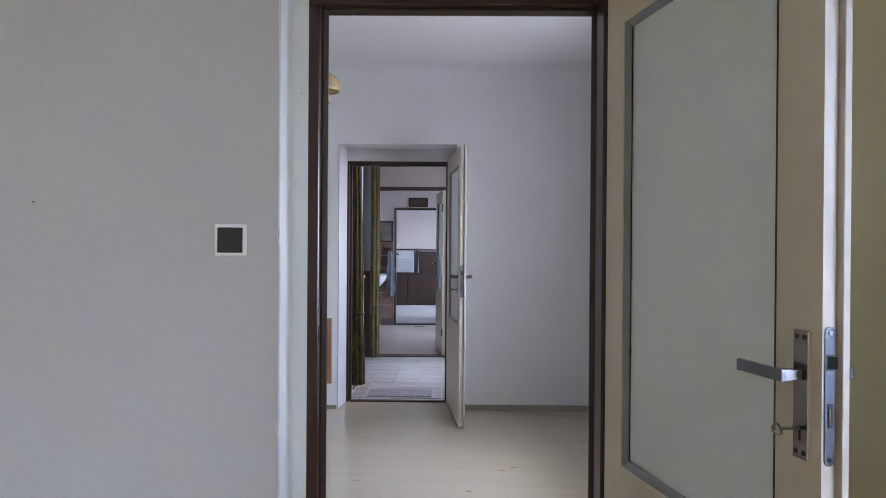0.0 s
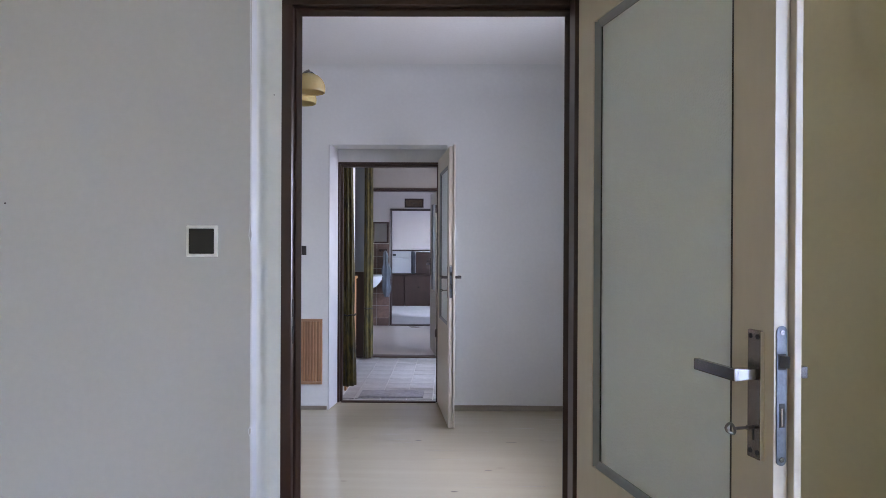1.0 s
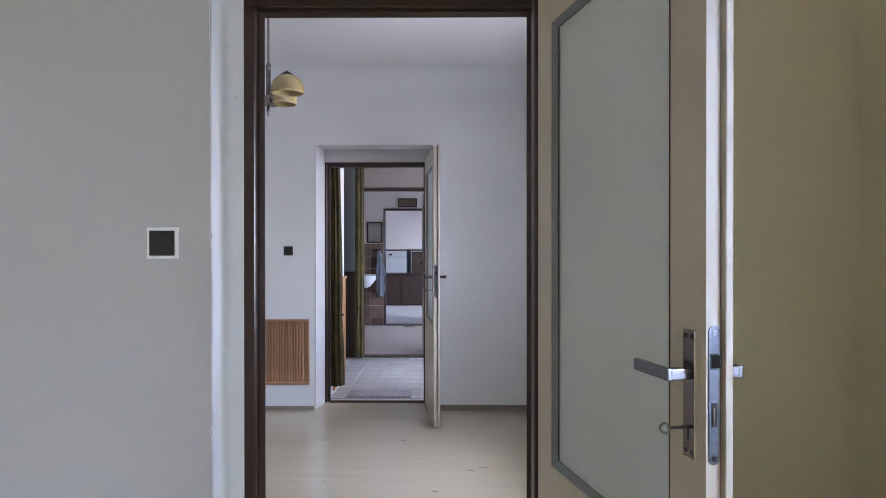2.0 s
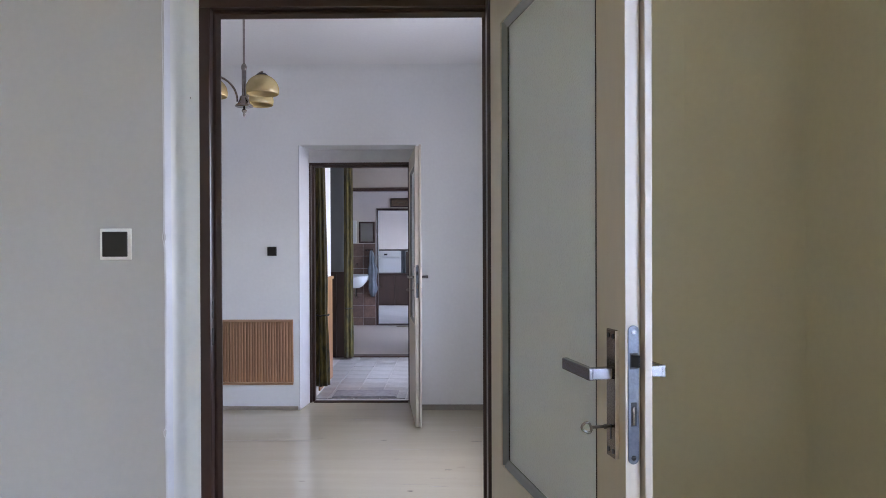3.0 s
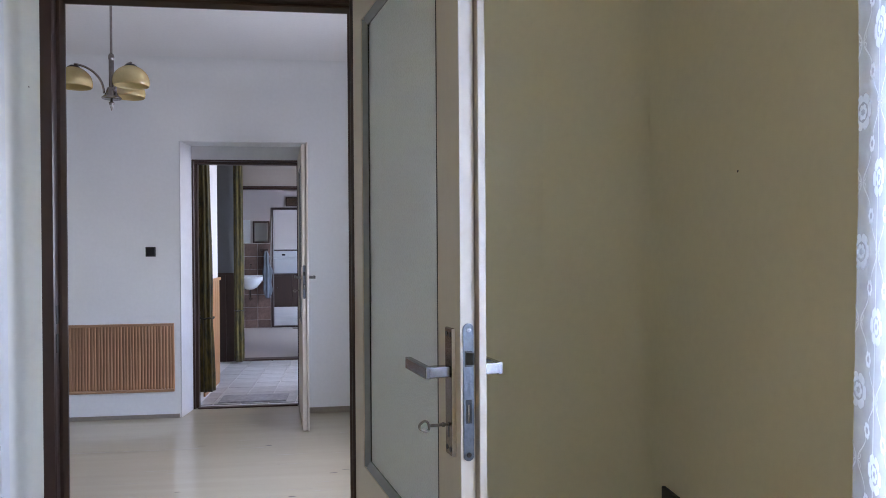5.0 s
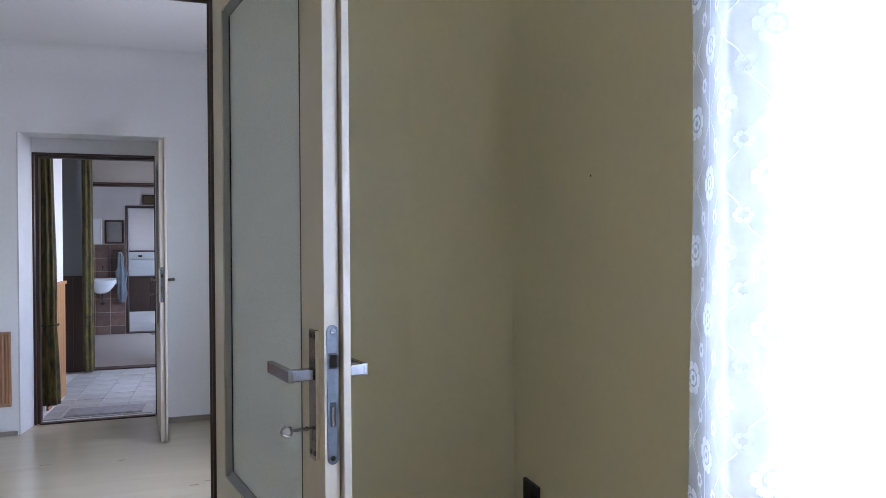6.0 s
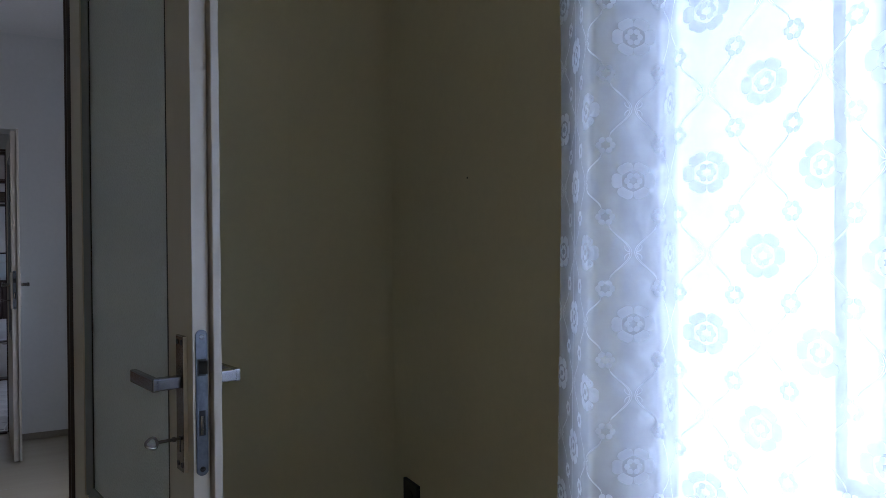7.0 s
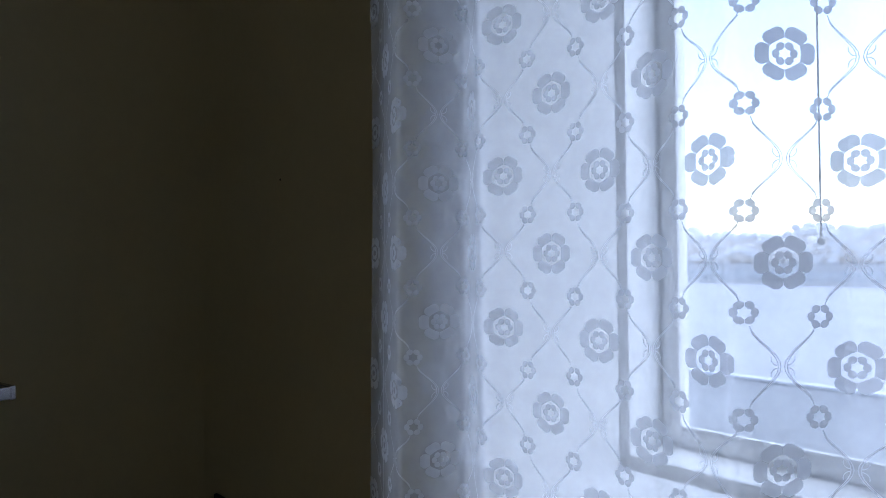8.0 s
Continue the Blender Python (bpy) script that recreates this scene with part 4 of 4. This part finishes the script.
for j in range(25):
    z = 1.215 - 0.745 * j / 24
    w = 0.014 + 0.044 * min(1, j / 9) + 0.010 * math.sin(j * 0.7) - 0.022 * max(0, (j - 17) / 7)
    row = []
    for i in range(28):
        a = 2 * math.pi * i / 28
        r = 1 + 0.30 * math.sin(5 * a + j * 0.16) + 0.25 * noise.noise((math.cos(a), math.sin(a), z * 8))
        row.append(bm.verts.new((-0.930 + 0.03 * j / 24 + w * r * math.cos(a), WB - 0.052 + 0.028 * r * math.sin(a), z)))
    rows.append(row)
for a, b in zip(rows, rows[1:]):
    for k in range(28):
        bm.faces.new((a[k], a[(k + 1) % 28], b[(k + 1) % 28], b[k]))
bm.faces.new(rows[0][::-1]), bm.faces.new(rows[-1])
part("cloth", bm, M_TOWEL, towel, smooth=True)


def framed(name, x0, x1, z0, z1, y, w, label, category, frame_mat, face_mat, face):
    ob = thing(name, label, category, ((x0 + x1) / 2, y, z0))
    part("frame_side", one_box(x0, x0 + w, y - 0.025, y, z0, z1, 0.003), frame_mat, ob)
    part("frame_side", one_box(x1 - w, x1, y - 0.025, y, z0, z1, 0.003), frame_mat, ob)
    part("frame_rail", one_box(x0 + w, x1 - w, y - 0.025, y, z0, z0 + w, 0.003), frame_mat, ob)
    part("frame_rail", one_box(x0 + w, x1 - w, y - 0.025, y, z1 - w, z1, 0.003), frame_mat, ob)
    part(face, one_box(x0 + w, x1 - w, y - 0.012, y - 0.004, z0 + w, z1 - w), face_mat, ob)
    return ob


framed("wall_mirror", -1.135, -0.878, 1.335, 1.682, Y4, 0.026, "mirror in a dark wooden frame above the tiles", "mirror", M_DARKWOOD, M_MIRROR, "mirror_glass")
# white face stands in for the bright reflection in a second mirror
framed("bright_mirror", -1.50, -1.175, 1.335, 1.70, Y4, 0.012, "second mirror beside the framed one, bright reflection put into its white face", "mirror cabinet", M_WHITE, M_WHITE, "reflection_face")
pic = framed("picture", -0.622, -0.316, 1.914, 2.060, Y4, 0.020, "small dark framed picture above the doorway", "picture", M_DARKWOOD, M_GILT, "picture_face")
part("motif", one_box(-0.52, -0.42, Y4 - 0.0145, Y4 - 0.012, 1.982, 1.992), M_KEY, pic)

# ---------------------------------------------------------------- kitchen things
KY = 14.86


def cabinet(name, x0, x1, z0, z1, y0, y1, label, doors, mat, knob):
    ob = thing(name, label, "cabinet", ((x0 + x1) / 2, (y0 + y1) / 2, z0), group="dark kitchen cabinets" if mat is M_DARKWOOD else "")
    part("body", one_box(x0, x1, y0 + 0.02, y1, z0, z1, 0.004), mat, ob)
    w = (x1 - x0) / doors
    for k in range(doors):
        d = part("cabinet_door", one_box(x0 + k * w + 0.004, x0 + (k + 1) * w - 0.004, y0, y0 + 0.0195, z0 + 0.05 if z0 == 0 else z0 + 0.01, z1 - 0.012, 0.004), mat, ob)
        bm = bmesh.new()
        bmesh.ops.create_uvsphere(bm, u_segments=12, v_segments=8, radius=0.016, matrix=Matrix.Translation((x0 + (k + 0.5) * w, y0 - 0.012, z0 + (z1 - z0) * knob)))
        part("knob", bm, M_STEEL, d, smooth=True)
    return ob


for k in range(4):
    cabinet("base_cabinet", -2.1 + k * 0.62, -1.484 + k * 0.62, 0.0, 0.66, KY, KY + 0.5, "dark stained wooden kitchen base cabinet", 1, M_DARKWOOD, 0.62)
solo("worktop", one_box(-2.12, 0.40, KY - 0.02, KY + 0.51, 0.662, 0.692, 0.005), M_DARKWOOD, "dark wooden worktop over the base cabinets", "worktop")
cabinet("dresser_cabinet", -0.62, 0.38, 0.694, 1.165, KY + 0.03, KY + 0.40, "dark stained cupboard standing on the worktop", 2, M_DARKWOOD, 0.6)
hang = thing("wall_cabinet", "white hanging kitchen cabinet above the worktop", "cabinet", (-0.6, KY, 1.2))
part("body", one_box(-2.1, 0.4, KY + 0.02, KY + 0.34, 1.215, 2.45, 0.004), M_WARMWHITE, hang)
part("bottom_edge", one_box(-2.12, 0.42, KY - 0.005, KY + 0.34, 1.185, 1.213, 0.004), M_DARKWOOD, hang, "dark wooden lower edge")
for xa, xb in ((-2.1, -1.27), (-1.27, 0.4)):
    part("cabinet_door", one_box(xa + 0.004, xb - 0.004, KY, KY + 0.018, 1.225, 2.44, 0.004), M_WARMWHITE, hang)
back = thing("white_cupboard", "white cupboard with a black handle against the end wall", "cupboard", (-1.2, END - 0.3, 0))
part("body", one_box(-2.2, -0.2, END - 0.5, END, 0.0, 1.0, 0.006), M_WHITE, back)
part("upper_body", one_box(-2.2, -0.2, END - 0.42, END, 1.01, 1.6, 0.006), M_WHITE, back)
part("handle", one_box(-1.28, -1.20, END - 0.445, END - 0.42, 1.06, 1.10, 0.004), M_BLACK, back)
cloth = thing("tea_towel", "pale blue striped cloth hanging by the cupboard", "cloth", (-0.72, KY + 0.2, 0.7))
bm = bmesh.new()
pts = [(-0.735 + 0.10 * k / 14, KY + 0.16 + 0.012 * math.sin(k * 1.3)) for k in range(15)]
prism(bm, pts + [(px, py + 0.004) for px, py in pts[::-1]], 0.694, 1.18)
part("cloth_sheet", bm, M_TOWEL, cloth)

# ---------------------------------------------------------------- outdoors
solo("ground", one_box(-500, 900, -500, 500, -1.2, -0.8), M_GRASS, "flat winter grass reaching the horizon", "ground", S)
solo("road", one_box(11.4, 39.0, -300, 300, -0.8, -0.77), M_ROAD, "pale wet asphalt road outside", "road", S)
solo("kerb", one_box(11.20, 11.40, -300, 300, -0.8, -0.745, 0.02), M_SILL, "pale painted concrete kerb", "kerb", S)
rail = thing("guard_rail", "long galvanised guard rail beyond the road", "guard rail", (40, 0, -0.8))
part("beam", one_box(40, 40.06, -120, 160, -0.35, -0.05, 0.02), M_RAIL, rail)
part("lower_beam", one_box(43, 43.06, -120, 160, -0.7, -0.55, 0.02), M_RAIL, rail)
for k in range(40):
    part("post", one_box(40.06, 40.16, -118 + 7 * k, -117.86 + 7 * k, -0.8, -0.05), M_RAIL, rail)

V2, F2 = [], []
rng = random.Random(7)
ico = bmesh.new()
bmesh.ops.create_icosphere(ico, subdivisions=1, radius=1.0)
IV, IF = [v.co.copy() for v in ico.verts], [[v.index for v in f.verts] for f in ico.faces]
ico.free()
for k in range(9000):
    yy = rng.uniform(-140, 190)
    h = 5.2 + 3.2 * noise.noise((yy * 0.035, 1.0, 0)) + 1.5 * noise.noise((yy * 0.16, 4.0, 0))
    xx, zz, r = 95 + rng.uniform(0, 10), -0.8 + rng.uniform(0, 1) ** 1.3 * max(h, 1.2), rng.uniform(0.3, 0.75)
    b0 = len(V2)
    for v in IV:
        q = 1 + 0.5 * noise.noise(v * 2.1 + Vector((k, 0, 0)))
        V2.append((xx + v.x * r * q, yy + v.y * r * q * 1.3, zz + v.z * r * q))
    F2.extend([b0 + i for i in f] for f in IF)
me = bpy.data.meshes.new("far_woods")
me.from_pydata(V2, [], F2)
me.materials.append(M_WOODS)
tagged(new("far_woods", me), "line of bare trees on the horizon, haze put into their pale glow", "woods", kind="stuff")

# ---------------------------------------------------------------- tiles, piece by piece
tile_me = bpy.data.meshes.new("floor_tile")
bm = one_box(-0.1064, 0.1064, -0.1064, 0.1064, -0.02, 0.0, 0.0015, 1)
bm.to_mesh(tile_me)
bm.free()
tile_me.materials.append(M_TILE)
for i in range(7):
    for j in range(10):
        t = new("floor_tile", tile_me)
        t.parent = floor_hall
        t.location = (-0.80 + 0.22 * i, 5.93 + 0.22 * j, random.uniform(-0.0008, 0.0008))
        t.rotation_euler = (random.uniform(-0.002, 0.002), random.uniform(-0.002, 0.002), 0)

wall_tiles = solo("wall_tiling", one_box(-2.2, -0.868, Y4 - 0.003, Y4, 0.0, 1.325), M_GROUT, "mottled brown wall tiles round the washbasin", "wall tiles", S)
wt = bpy.data.meshes.new("wall_tile")
bm = one_box(-0.098, 0.098, -0.005, 0.0, -0.098, 0.098, 0.0015, 1)
bm.to_mesh(wt)
bm.free()
wt.materials.append(M_WALLTILE)
for i in range(6):
    for j in range(6):
        t = new("wall_tile", wt)
        t.parent = wall_tiles
        t.location = (-0.968 - 0.2 * i, Y4 - 0.003, 1.225 - 0.2 * j)
wt2 = bpy.data.meshes.new("wall_tile_cut")
bm = one_box(-0.098, 0.098, -0.005, 0.0, 0.0, 0.122, 0.0015, 1)
bm.to_mesh(wt2)
bm.free()
wt2.materials.append(M_WALLTILE)
for i in range(6):
    t = new("wall_tile", wt2)
    t.parent = wall_tiles
    t.location = (-0.968 - 0.2 * i, Y4 - 0.003, 0.002)
